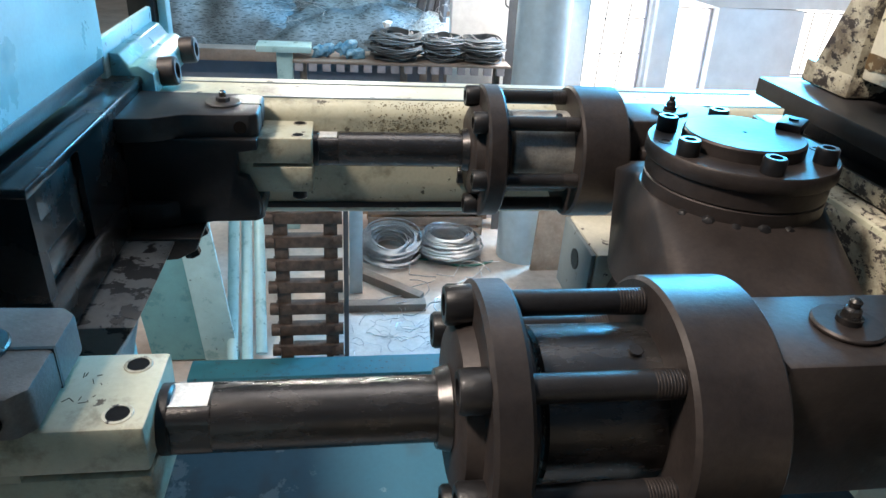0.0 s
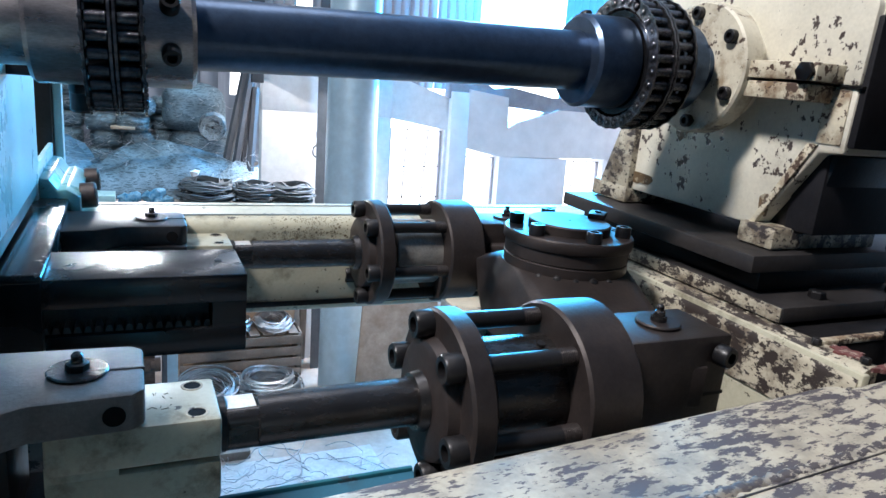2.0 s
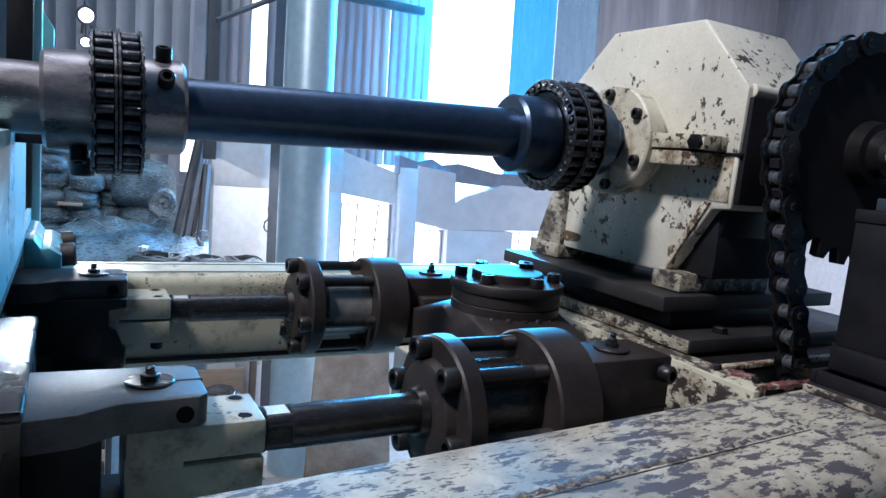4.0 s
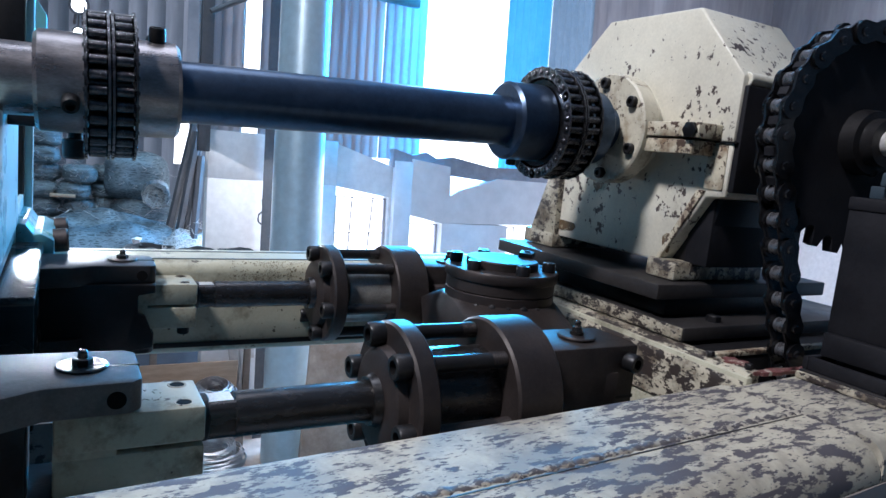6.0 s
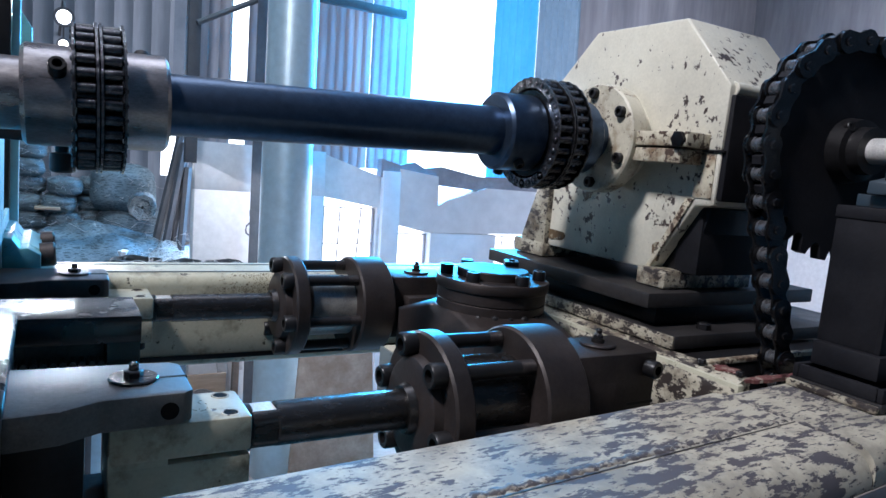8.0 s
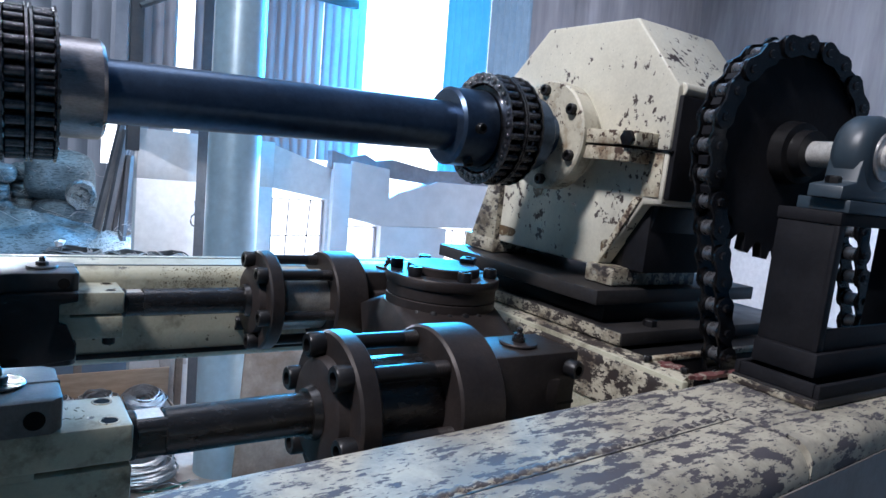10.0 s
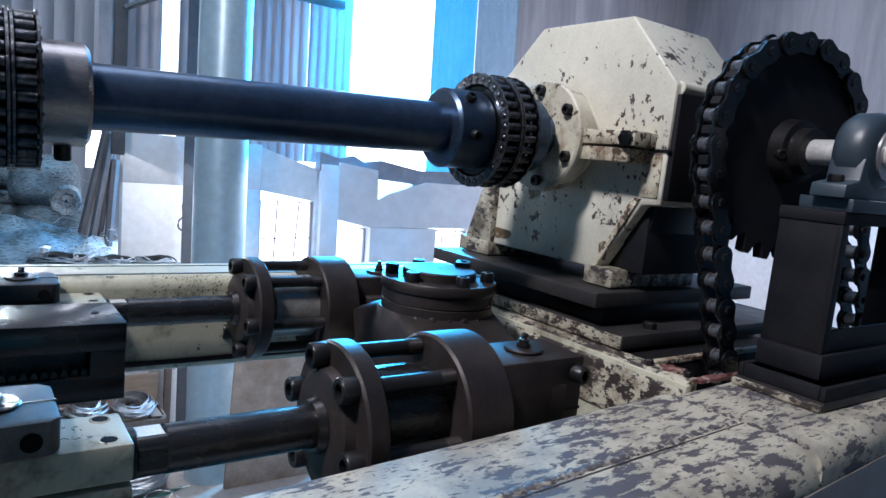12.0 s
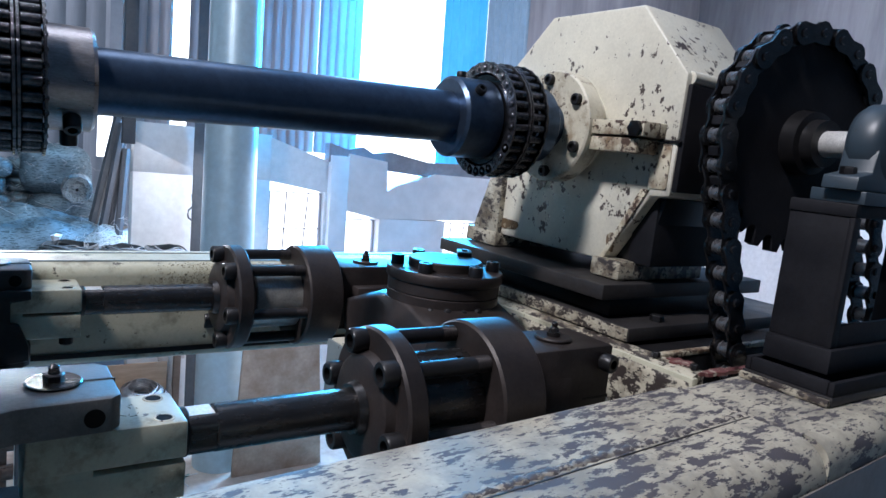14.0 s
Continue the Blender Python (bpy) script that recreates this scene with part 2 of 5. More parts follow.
def netting(name, wire, gap, scale, squeeze):
    """Layers of hexagonal wire netting seen from afar: thin light wires round dark cells."""
    m, t, p = nodes(name)
    co = t.nodes.new("ShaderNodeTexCoord")
    mp = t.nodes.new("ShaderNodeMapping")
    mp.inputs["Scale"].default_value = squeeze
    t.links.new(co.outputs["Object"], mp.inputs[0])
    warp = mix(t, 0.06, mp.outputs[0], noise_tex(t, 5.0, 3, 0.5), "ADD")
    cells = []
    for k in (1.0, 0.63):
        v = t.nodes.new("ShaderNodeTexVoronoi")
        v.feature = "DISTANCE_TO_EDGE"
        v.inputs["Scale"].default_value = scale * k
        t.links.new(warp, v.inputs["Vector"])
        cells.append(ramp(t, v.outputs["Distance"], [(0.06, g(1)), (0.16, g(0))]))
    both = mix(t, 1.0, cells[0], cells[1], "LIGHTEN")
    fold = ramp(t, noise_tex(t, 2.6, 5, 0.6), [(0.35, g(0.45)), (0.65, g(1.25))])
    t.links.new(mix(t, 1.0, mix(t, both, gap, wire), fold, "MULTIPLY"), p.inputs["Base Color"])
    p.inputs["Roughness"].default_value, p.inputs["Metallic"].default_value = 0.55, 0.2
    bump(t, p, both, 0.25, 0.006)
    return m


M_NETPALE = netting("pale_hexagonal_netting", (0.36, 0.42, 0.45), (0.11, 0.14, 0.16), 40, (0.7, 0.7, 1.3))
M_NETGREY = netting("grey_packed_netting", (0.15, 0.205, 0.24), (0.045, 0.075, 0.09), 34, (0.3, 0.3, 1.7))
M_WOOD = plain("raw_timber", (0.32, 0.22, 0.15), (0.48, 0.35, 0.25), 0.8, 3, 60, stretch=(1, 6, 6))
M_PALLET = plain("grey_pallet_timber", (0.16, 0.13, 0.11), (0.28, 0.23, 0.2), 0.85, 3, 40)
M_WHITEBAG = plain("white_plastic", (0.75, 0.77, 0.80), (0.85, 0.87, 0.9), 0.4, 5, 40)
M_BLUEWRAP = plain("shiny_blue_wrap", (0.02, 0.17, 0.32), (0.26, 0.46, 0.58), 0.14, 16, 40, 0.9)
M_YELLOW = plain("yellow_plastic", (0.75, 0.42, 0.03), (0.8, 0.5, 0.05), 0.5, 5, 40)
M_OILRUN = paint("dried_brown_oil", (0.13, 0.085, 0.045), (0.30, 0.26, 0.18), 0.56, 60, (0.03, 0.022, 0.015), 0.5, 0.45, stain_scale=30)
M_DAY = glow("bright_daylight_sky", (0.96, 0.98, 1.0), 3.2)


def glare_sheet(name, a, b, glow_col, strength):
    """Wall sheet with the glare round the bright opening put into its glow."""
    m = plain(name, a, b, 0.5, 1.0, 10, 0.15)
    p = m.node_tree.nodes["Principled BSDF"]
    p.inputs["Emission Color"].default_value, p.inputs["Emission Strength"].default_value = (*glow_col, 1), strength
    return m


# blue halo round the overexposed opening, painted and glowing on the sheets
M_BLUEGLARE = glare_sheet("blue_glare_sheet", (0.10, 0.32, 0.52), (0.18, 0.42, 0.62), (0.05, 0.38, 0.80), 0.55)
M_FAINTGLARE = glare_sheet("faint_glare_sheet", (0.24, 0.30, 0.37), (0.34, 0.40, 0.47), (0.14, 0.30, 0.45), 0.22)
M_LAMP = glow("flood_lamp_glass", (0.95, 0.98, 1.0), 14.0)


# ---- building helpers ----
def thing(name, label, category, m=None, group="", kind=""):
    ob = tagged(new(name), label, category, group, kind)
    if m is not None:
        ob.matrix_world = m
    return ob


def mesh_of(bm, name, material, angle=38):
    me = bpy.data.meshes.new(name)
    bmesh.ops.recalc_face_normals(bm, faces=bm.faces)
    bm.to_mesh(me)
    bm.free()
    me.materials.append(material)
    for f in me.polygons:
        f.use_smooth = True
    me.set_sharp_from_angle(angle=radians(angle))
    return me


def part(name, bm, material, parent=None, label="", m=None):
    ob = new(name, bm if isinstance(bm, bpy.types.Mesh) else mesh_of(bm, name, material))
    if parent is not None:
        ob.parent = parent
    if m is not None:
        ob.matrix_basis = m
    return tagged(ob, label)


def solid(name, bm, material, label, category="", kind="", m=None, group=""):
    ob = part(name, bm, material, None, "", m)
    return tagged(ob, label, category, group, kind)


def B():
    return bmesh.new()


def join(bm, tmp):
    me = bpy.data.meshes.new("t")
    tmp.to_mesh(me)
    tmp.free()
    bm.from_mesh(me)
    bpy.data.meshes.remove(me)
    return bm


def box(bm, x0, x1, y0, y1, z0, z1, bev=0.002, seg=2):
    tmp = bmesh.new()
    bmesh.ops.create_cube(tmp, size=1)
    for v in tmp.verts:
        v.co = Vector((x0 + (v.co.x + 0.5) * (x1 - x0), y0 + (v.co.y + 0.5) * (y1 - y0), z0 + (v.co.z + 0.5) * (z1 - z0)))
    if bev > 0:
        bmesh.ops.bevel(tmp, geom=tmp.edges[:], offset=bev, segments=seg, affect="EDGES", profile=0.5)
    return join(bm, tmp)


def basis(p, d):
    d = Vector(d).normalized()
    return Matrix.Translation(p) @ d.to_track_quat("Z", "Y").to_matrix().to_4x4()


def lathe(bm, p, d, prof, seg=32, turn=0.0):
    """Turned shape: (along, radius) from p along d."""
    m = basis(p, d)
    rings = []
    for a, r in prof:
        if r <= 1e-6:
            rings.append([bm.verts.new(m @ Vector((0, 0, a)))])
        else:
            rings.append([bm.verts.new(m @ Vector((r * math.cos(turn + 2 * math.pi * i / seg), r * math.sin(turn + 2 * math.pi * i / seg), a))) for i in range(seg)])
    for A, C in zip(rings, rings[1:]):
        for i in range(seg):
            j = (i + 1) % seg
            if len(A) == 1 and len(C) == 1:
                continue
            if len(A) == 1:
                bm.faces.new((A[0], C[i], C[j]))
            elif len(C) == 1:
                bm.faces.new((A[i], A[j], C[0]))
            else:
                bm.faces.new((A[i], A[j], C[j], C[i]))
    return bm


def rod(bm, p0, p1, r, seg=20, ch=0.0015):
    d = Vector(p1) - Vector(p0)
    L = d.length
    return lathe(bm, p0, d, [(0, 0), (0, r - ch), (ch, r), (L - ch, r), (L, r - ch), (L, 0)], seg)


def ringbar(bm, p, d, L, r, ri=0.0, ch=0.003, seg=48):
    if ri > 0:
        return lathe(bm, p, d, [(0, ri), (0, r - ch), (ch, r), (L - ch, r), (L, r - ch), (L, ri), (0, ri)], seg)
    return lathe(bm, p, d, [(0, 0), (0, r - ch), (ch, r), (L - ch, r), (L, r - ch), (L, 0)], seg)


def socket_bolt(bm, p, d, r, h):
    return lathe(bm, p, d, [(0, 0), (0, r), (h * 0.88, r), (h, r * 0.88), (h, r * 0.55), (h * 0.45, r * 0.55), (h * 0.45, 0)], 18)


def hexnut(bm, p, d, r, h):
    return lathe(bm, p, d, [(0, 0), (0, r), (h * 0.85, r), (h, r * 0.85), (h, 0)], 6)


def extrude_poly(bm, pts, axis, a0, a1, bev=0.0):
    """A flat outline (two coordinates each) drawn out along axis x, y or z."""
    def at(u, v, w):
        return {"x": (w, u, v), "y": (u, w, v), "z": (u, v, w)}[axis]
    tmp = bmesh.new()
    A = [tmp.verts.new(at(u, v, a0)) for u, v in pts]
    C = [tmp.verts.new(at(u, v, a1)) for u, v in pts]
    tmp.faces.new(A[::-1])
    tmp.faces.new(C)
    for i in range(len(pts)):
        j = (i + 1) % len(pts)
        tmp.faces.new((A[i], A[j], C[j], C[i]))
    bmesh.ops.recalc_face_normals(tmp, faces=tmp.faces)
    if bev > 0:
        bmesh.ops.bevel(tmp, geom=tmp.edges[:], offset=bev, segments=2, affect="EDGES", profile=0.5)
    return join(bm, tmp)


def hull(bm, pts):
    tmp = bmesh.new()
    for p in pts:
        tmp.verts.new(p)
    out = bmesh.ops.convex_hull(tmp, input=tmp.verts[:])
    bmesh.ops.delete(tmp, geom=[v for v in out["geom_interior"] if isinstance(v, bmesh.types.BMVert)], context="VERTS")
    return join(bm, tmp)


def rails(outline, x0, x1):
    return extrude_poly(B(), outline, "x", x0, x1)


def rounded(y0, y1, z0, z1, r, n=5):
    """A rounded rectangle in y and z."""
    pts = []
    for cy, cz, a in ((y1 - r, z1 - r, 0), (y0 + r, z1 - r, 90), (y0 + r, z0 + r, 180), (y1 - r, z0 + r, 270)):
        for i in range(n + 1):
            q = radians(a + 90 * i / n)
            pts.append((cy + r * math.cos(q), cz + r * math.sin(q)))
    return pts


# the hall's uprights lean a little away from the machine's bed
DATUM = Vector((-0.284, -0.365, 1.147))
LEAN = Matrix.Translation((0, 8, 0)) @ Matrix.Rotation(radians(-3.8), 4, "X") @ Matrix.Translation((0, -8, 0)) @ Matrix.Translation(DATUM) @ Matrix.Scale(1.14, 4) @ Matrix.Translation(-DATUM)
FLOOR_Z = -2.8


# ---- large structure ----
def hall():
    solid("floor", box(B(), -9, 12, -8, 16, FLOOR_Z - 0.2, FLOOR_Z, 0), M_FLOOR, "dusty pale concrete workshop floor", "", "structure")
    # back wall of whitewashed masonry with window holes, its broken upper edge, and sheet cladding above
    bm = B()
    Y0, Y1 = 7.5, 7.68
    for x0, x1, z0, z1 in ((1.12, 2.62, FLOOR_Z - 0.5, 0.62), (2.62, 3.32, FLOOR_Z - 0.5, -0.75), (3.32, 3.36, FLOOR_Z - 0.5, 0.9)):
        box(bm, x0, x1, Y0, Y1, z0, z1, 0.004)
    box(bm, 1.12, 2.62, Y0, Y1, 0.62, 1.15, 0.004)
    extrude_poly(bm, [(2.62, 0.62), (3.32, 0.52), (3.36, 0.9), (2.62, 1.12)], "y", Y0, Y1)
    solid("wall_back", bm, M_WALL, "whitewashed masonry wall with window holes", "", "structure", LEAN)
    tiled = thing("wall_tiled", "pale tiled wall with a broken upper edge", "", LEAN, "", "structure")
    for x0, x1, z0, z1 in ((3.36, 3.60, FLOOR_Z - 0.5, 0.98), (4.07, 5.1, FLOOR_Z - 0.5, 0.22), (3.60, 4.07, FLOOR_Z - 0.5, -0.75), (5.1, 5.7, FLOOR_Z - 0.5, -0.5), (5.7, 10, FLOOR_Z - 0.5, 0.3)):
        part("tiled_panel", box(B(), x0, x1, 7.42, Y1, z0, z1, 0.004), M_TILE, tiled)
    bm = B()
    extrude_poly(bm, [(3.60, 0.31), (4.07, 0.22), (10, 0.3), (10, 0.85), (4.9, 0.85), (4.6, 0.75), (4.3, 0.66), (4.16, 0.58), (4.14, 0.96), (3.60, 1.02)], "y", 7.42, Y1)
    part("torn_panel", bm, M_TILE, tiled)
    bm = B()
    extrude_poly(bm, [(3.34, 0.9), (10, 0.5), (10, 1.1), (5.3, 1.02), (4.8, 1.0), (4.2, 1.09), (3.95, 1.05), (3.8, 1.12), (3.6, 1.07), (3.34, 1.13)], "y", 7.46, 7.6)
    solid("wall_torn_plaster", bm, M_PLASTERWORN, "bare grey plaster above torn tiles", "", "structure", LEAN)
    # corrugated sheets above
    def corrugated(name, x0, x1, z0, z1, y, mat, label, pitch=0.115, depth=0.03):
        bm = B()
        n = max(4, int((x1 - x0) / pitch * 4))
        lo, hi = [], []
        for i in range(n + 1):
            x = x0 + (x1 - x0) * i / n
            yy = y + depth * (0, 0.7, 1, 0.7)[i % 4]
            lo.append(bm.verts.new((x, yy, z0)))
            hi.append(bm.verts.new((x, yy, z1)))
        for i in range(n):
            bm.faces.new((lo[i], lo[i + 1], hi[i + 1], hi[i]))
        bmesh.ops.solidify(bm, geom=bm.faces[:], thickness=0.004)
        return solid(name, bm, mat, label, "", "structure", LEAN)
    corrugated("wall_sheet_store", -6.5, 1.4, 0.3, 7.5, 11.2, M_HAZESHEET, "grey corrugated sheets behind the netting store, haze and shade in their colour", 0.26, 0.06)
    corrugated("wall_sheet_left", 1.0, 1.50, 1.15, 7.5, 7.62, M_SHEET, "grey corrugated wall sheets")
    corrugated("wall_sheet_middle", 1.68, 3.2, 1.0, 7.5, 7.66, M_SHEET, "grey corrugated wall sheets")
    corrugated("wall_sheet_glare", 3.18, 3.76, 1.0, 7.5, 7.60, M_FAINTGLARE, "grey-blue corrugated sheet with faint glare put into its glow")
    corrugated("wall_sheet_blue", 5.0, 5.75, 0.9, 7.5, 7.62, M_BLUEGLARE, "corrugated sheet with the opening's blue glare as its own glow")
    corrugated("wall_sheet_faint", 5.74, 6.52, 0.9, 7.5, 7.63, M_FAINTGLARE, "grey-blue corrugated sheet with faint glare put into its glow")
    corrugated("wall_sheet_right", 6.5, 12, 0.9, 7.5, 7.66, M_SHEET, "grey corrugated wall sheets", 0.36, 0.022)
    bm = B()
    for z in (2.9, 4.6):
        box(bm, 1.0, 3.6, 7.50, 7.58, z, z + 0.10, 0.01)
    solid("wall_girts", bm, M_IRON, "dark steel girts along the sheeting", "", "structure", LEAN)
    # openings: bright sky behind them
    solid("backdrop_sky", box(B(), 1.3, 9, 8.6, 8.7, -3, 8, 0), M_DAY, "overexposed daylight outside the openings", "", "structure", LEAN)
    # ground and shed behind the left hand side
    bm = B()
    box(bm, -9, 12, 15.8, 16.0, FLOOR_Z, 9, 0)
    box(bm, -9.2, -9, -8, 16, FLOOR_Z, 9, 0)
    solid("wall_outer", bm, M_DARKWALL, "grey hall walls with the hall's gloom in their colour", "", "structure")
    solid("wall_right", box(B(), 12, 12.2, -8, 16, FLOOR_Z, 2.0, 0), M_WALL, "whitewashed lower wall", "", "structure")
    bm = B()
    n = 220
    lo, hi = [], []
    for i in range(n + 1):
        x = 12.02 + 0.012 * (0, 0.7, 1, 0.7)[i % 4]
        lo.append(bm.verts.new((x, -3 + 19 * i / n, 2.0)))
        hi.append(bm.verts.new((x, -3 + 19 * i / n, 7.6)))
    for i in range(n):
        bm.faces.new((lo[i], lo[i + 1], hi[i + 1], hi[i]))
    bmesh.ops.solidify(bm, geom=bm.faces[:], thickness=0.006)
    solid("wall_sheet_side", bm, M_SHEET, "grey corrugated sheets above the whitewash", "", "structure")
    # unseen closing wall, kept dark so that little light bounces off it
    bm = B()
    box(bm, -9, 12, -8, -7.8, FLOOR_Z, 9, 0)
    solid("wall_front", bm, M_FRONTWALL, "plain unseen hall wall, dark to throw back little light", "", "structure")
    # unseen roof; its openings are added to suit the overhead fill lamps
    bm = B()
    for x0, x1 in ((-9.2, -0.3), (1.9, 7.0), (9.0, 12.2)):
        box(bm, x0, x1, -8.2, 16.2, 7.5, 7.6, 0)
    for y0, y1 in ((-8.2, 0.7), (6.5, 16.2)):
        box(bm, -0.3, 1.9, y0, y1, 7.5, 7.6, 0)
        box(bm, 7.0, 9.0, y0, y1, 7.5, 7.6, 0)
    solid("ceiling", bm, M_SHEET, "unseen grey sheet roof with openings added for the fill lamps", "", "structure")


def window(name, x0, x1, z0, z1, y, cols, rows, label):
    """An iron window with thin bent bars set in its wall opening."""
    rnd = random.Random(len(name) + cols * 7 + rows)
    w = thing(name, label, "", LEAN, "", "structure")
    bm = B()
    for a, b_, c, d in ((x0, x0 + 0.012, z0, z1), (x1 - 0.012, x1, z0, z1), (x0 + 0.012, x1 - 0.012, z0, z0 + 0.012), (x0 + 0.012, x1 - 0.012, z1 - 0.012, z1)):
        box(bm, a, b_, y, y + 0.05, c, d, 0.003)
    part("window_frame", bm, M_PLASTERWORN, w)
    for i in range(1, cols):
        x = x0 + (x1 - x0) * i / cols
        part("bar", rod(B(), (x + rnd.uniform(-0.05, 0.02), y + 0.02, z0 + 0.01), (x + rnd.uniform(-0.02, 0.06), y + 0.02, z1 - 0.01), 0.008, 6), M_IRON, w)
    for i in range(1, rows):
        z = z0 + (z1 - z0) * i / rows
        part("bar", rod(B(), (x0 + 0.01, y + 0.03, z + rnd.uniform(-0.06, 0.02)), (x1 - 0.01, y + 0.03, z + rnd.uniform(-0.10, 0.03)), 0.007, 6), M_IRON, w)
    return w


def column():
    c = thing("column", "tall round galvanised steel column", "column", LEAN, "", "structure")
    part("shaft", lathe(B(), (1.87, 6.6, FLOOR_Z), (0, 0, 1), [(0, 0), (0, 0.262), (10.2, 0.245), (10.2, 0)], 40), M_COLUMN, c)
    p = thing("iron_post", "dark rolled steel post beside the wall", "post", LEAN, "", "structure")
    bm = B()
    box(bm, 1.70, 1.72, 7.2, 7.34, FLOOR_Z - 0.3, 7.5, 0)
    box(bm, 1.66, 1.76, 7.19, 7.21, FLOOR_Z - 0.3, 7.5, 0)
    part("web", bm, M_IRON, p)
    q = thing("iron_brace", "dark slanting steel brace with a flat strut", "brace", LEAN)
    part("upright", box(B(), 0.98, 1.10, 7.3, 7.4, 0.9, 7.5, 0.004), M_IRON, q)
    bm = B()
    rod(bm, (1.05, 7.25, 2.35), (1.75, 7.25, 2.75), 0.03, 8)
    part("strut", bm, M_IRON, q)


hall()
window("window_1", 2.64, 3.31, -0.72, 0.50, 7.56, 3, 3, "iron window with thin bars, blazing with daylight")
window("window_2", 3.61, 4.06, -0.75, 0.20, 7.54, 1, 1, "small iron window, blazing with daylight")
window("window_3", 5.1, 5.7, -0.5, 0.2, 7.54, 3, 1, "low iron window, blazing with daylight")
column()


# ---- machine bed ----
def far_beam():
    b = thing("far_bed_beam", "long cream-painted steel bed beam with oily stains", "machine beam")
    part("beam", rails(rounded(1.27, 1.46, 0.608, 0.832, 0.028), -1.4, 1.7), M_STAINED, b)
    bm = B()
    box(bm, -1.3, 1.6, 1.300, 1.306, 0.832, 0.8345, 0)
    box(bm, -1.3, 0.9, 1.40, 1.403, 0.832, 0.834, 0)
    part("weld_seam", bm, M_GREYPAINT, b)
    bm = B()
    rnd = random.Random(17)
    for i in range(900):
        x, r_ = rnd.choice((0.10, 0.14, 0.15, 0.22)) + rnd.gauss(0, 0.022), rnd.uniform(0.0005, 0.0014) * (2.2 if i % 25 == 0 else 1)
        if i % 3:
            p, d = (x, 1.2700, min(0.803, 0.803 - abs(rnd.gauss(0, 0.028)))), (0, -1, 0)
        else:
            a = radians(rnd.uniform(0, 75))
            p, d = (x * 1.3, 1.298 - 0.028 * math.cos(a), 0.804 + 0.028 * math.sin(a)), (0, -math.cos(a), math.sin(a))
        lathe(bm, p, d, [(-0.001, r_ * rnd.uniform(0.8, 1.2)), (0.0003, r_), (0.0004, 0)], 7, rnd.uniform(0, 6))
    # shade under the beam's rounded bottom, drawn as a black strip
    part("shade_strip", box(B(), -1.38, 1.6, 1.2655, 1.2695, 0.628, 0.640, 0.001), M_OILY, b, "black strip for the shade along the lower edge")
    for x in (-1.38, 1.48):
        part("leg", box(B(), x, x + 0.2, 1.28, 1.45, FLOOR_Z, 0.61, 0.006), M_STAINED, b)
    tagged(part("oil_splash", bm, M_SPLASH, b, "splash of old oil and grime"), kind="stuff")


# the near beam runs slightly askew to the links
NEAR_BEAM = Matrix.Translation((0.742, 0.30, 0)) @ Matrix.Rotation(radians(4.2), 4, "Z") @ Matrix.Translation((-0.742, -0.28, 0))


def near_beam():
    b = thing("near_bed_beam", "thick bed beam in badly flaked cream paint", "machine beam", NEAR_BEAM)
    part("beam", rails(rounded(0.085, 0.375, 0.56, 0.806, 0.052, 8), -1.4, 0.694), M_FLAKED, b)
    for x in (-1.38, 1.02):
        part("leg", box(B(), x, x + 0.2, 0.115, 0.345, FLOOR_Z, 0.562, 0.006), M_STAINED, b)
    part("end_block", rails(rounded(0.085, 0.345, 0.56, 0.8075, 0.035), 0.698, 1.24), M_FLAKED, b)
    part("side_plate", box(B(), -1.4, 1.24, 0.0815, 0.0846, 0.565, 0.752, 0.001), M_BARE, b, "bare brown steel side with no paint left")
    rnd = random.Random(3)

    def bead(y0, w0, h0, x0, x1, n, along):
        """A welded seam: overlapping ripples, uneven in width."""
        bm = B()
        prev = None
        for i in range(n + 1):
            f = x0 + (x1 - x0) * i / n
            w = w0 * (1 + 0.22 * math.sin(i * 1.05) + rnd.uniform(-0.12, 0.12))
            h = h0 * (1 + 0.35 * math.sin(i * 1.05 + 0.6) + rnd.uniform(-0.15, 0.15))
            off = rnd.uniform(-0.0012, 0.0012)
            ring = []
            for a in (0, 0.6, 1.1, 1.57, 2.04, 2.54, 3.14):
                q, z = y0 + off + w * math.cos(a), 0.8052 + h * math.sin(a)
                ring.append(bm.verts.new((f, q, z) if along else (q, f, z)))
            if prev:
                for k in range(6):
                    bm.faces.new((prev[k], prev[k + 1], ring[k + 1], ring[k]))
            prev = ring
        return bm
    part("weld_bead", bead(0.213, 0.0075, 0.0034, -1.38, 0.69, 520, True), M_SEAM, b, "rippled weld grey with grime")
    part("seam_groove", box(B(), -1.38, 0.69, 0.1995, 0.2018, 0.8062, 0.8068, 0), M_DARKPLATE, b)
    part("joint_bead", bead(0.6965, 0.0075, 0.0028, 0.125, 0.325, 60, False), M_SEAM, b, "grimy welded joint across the beam")


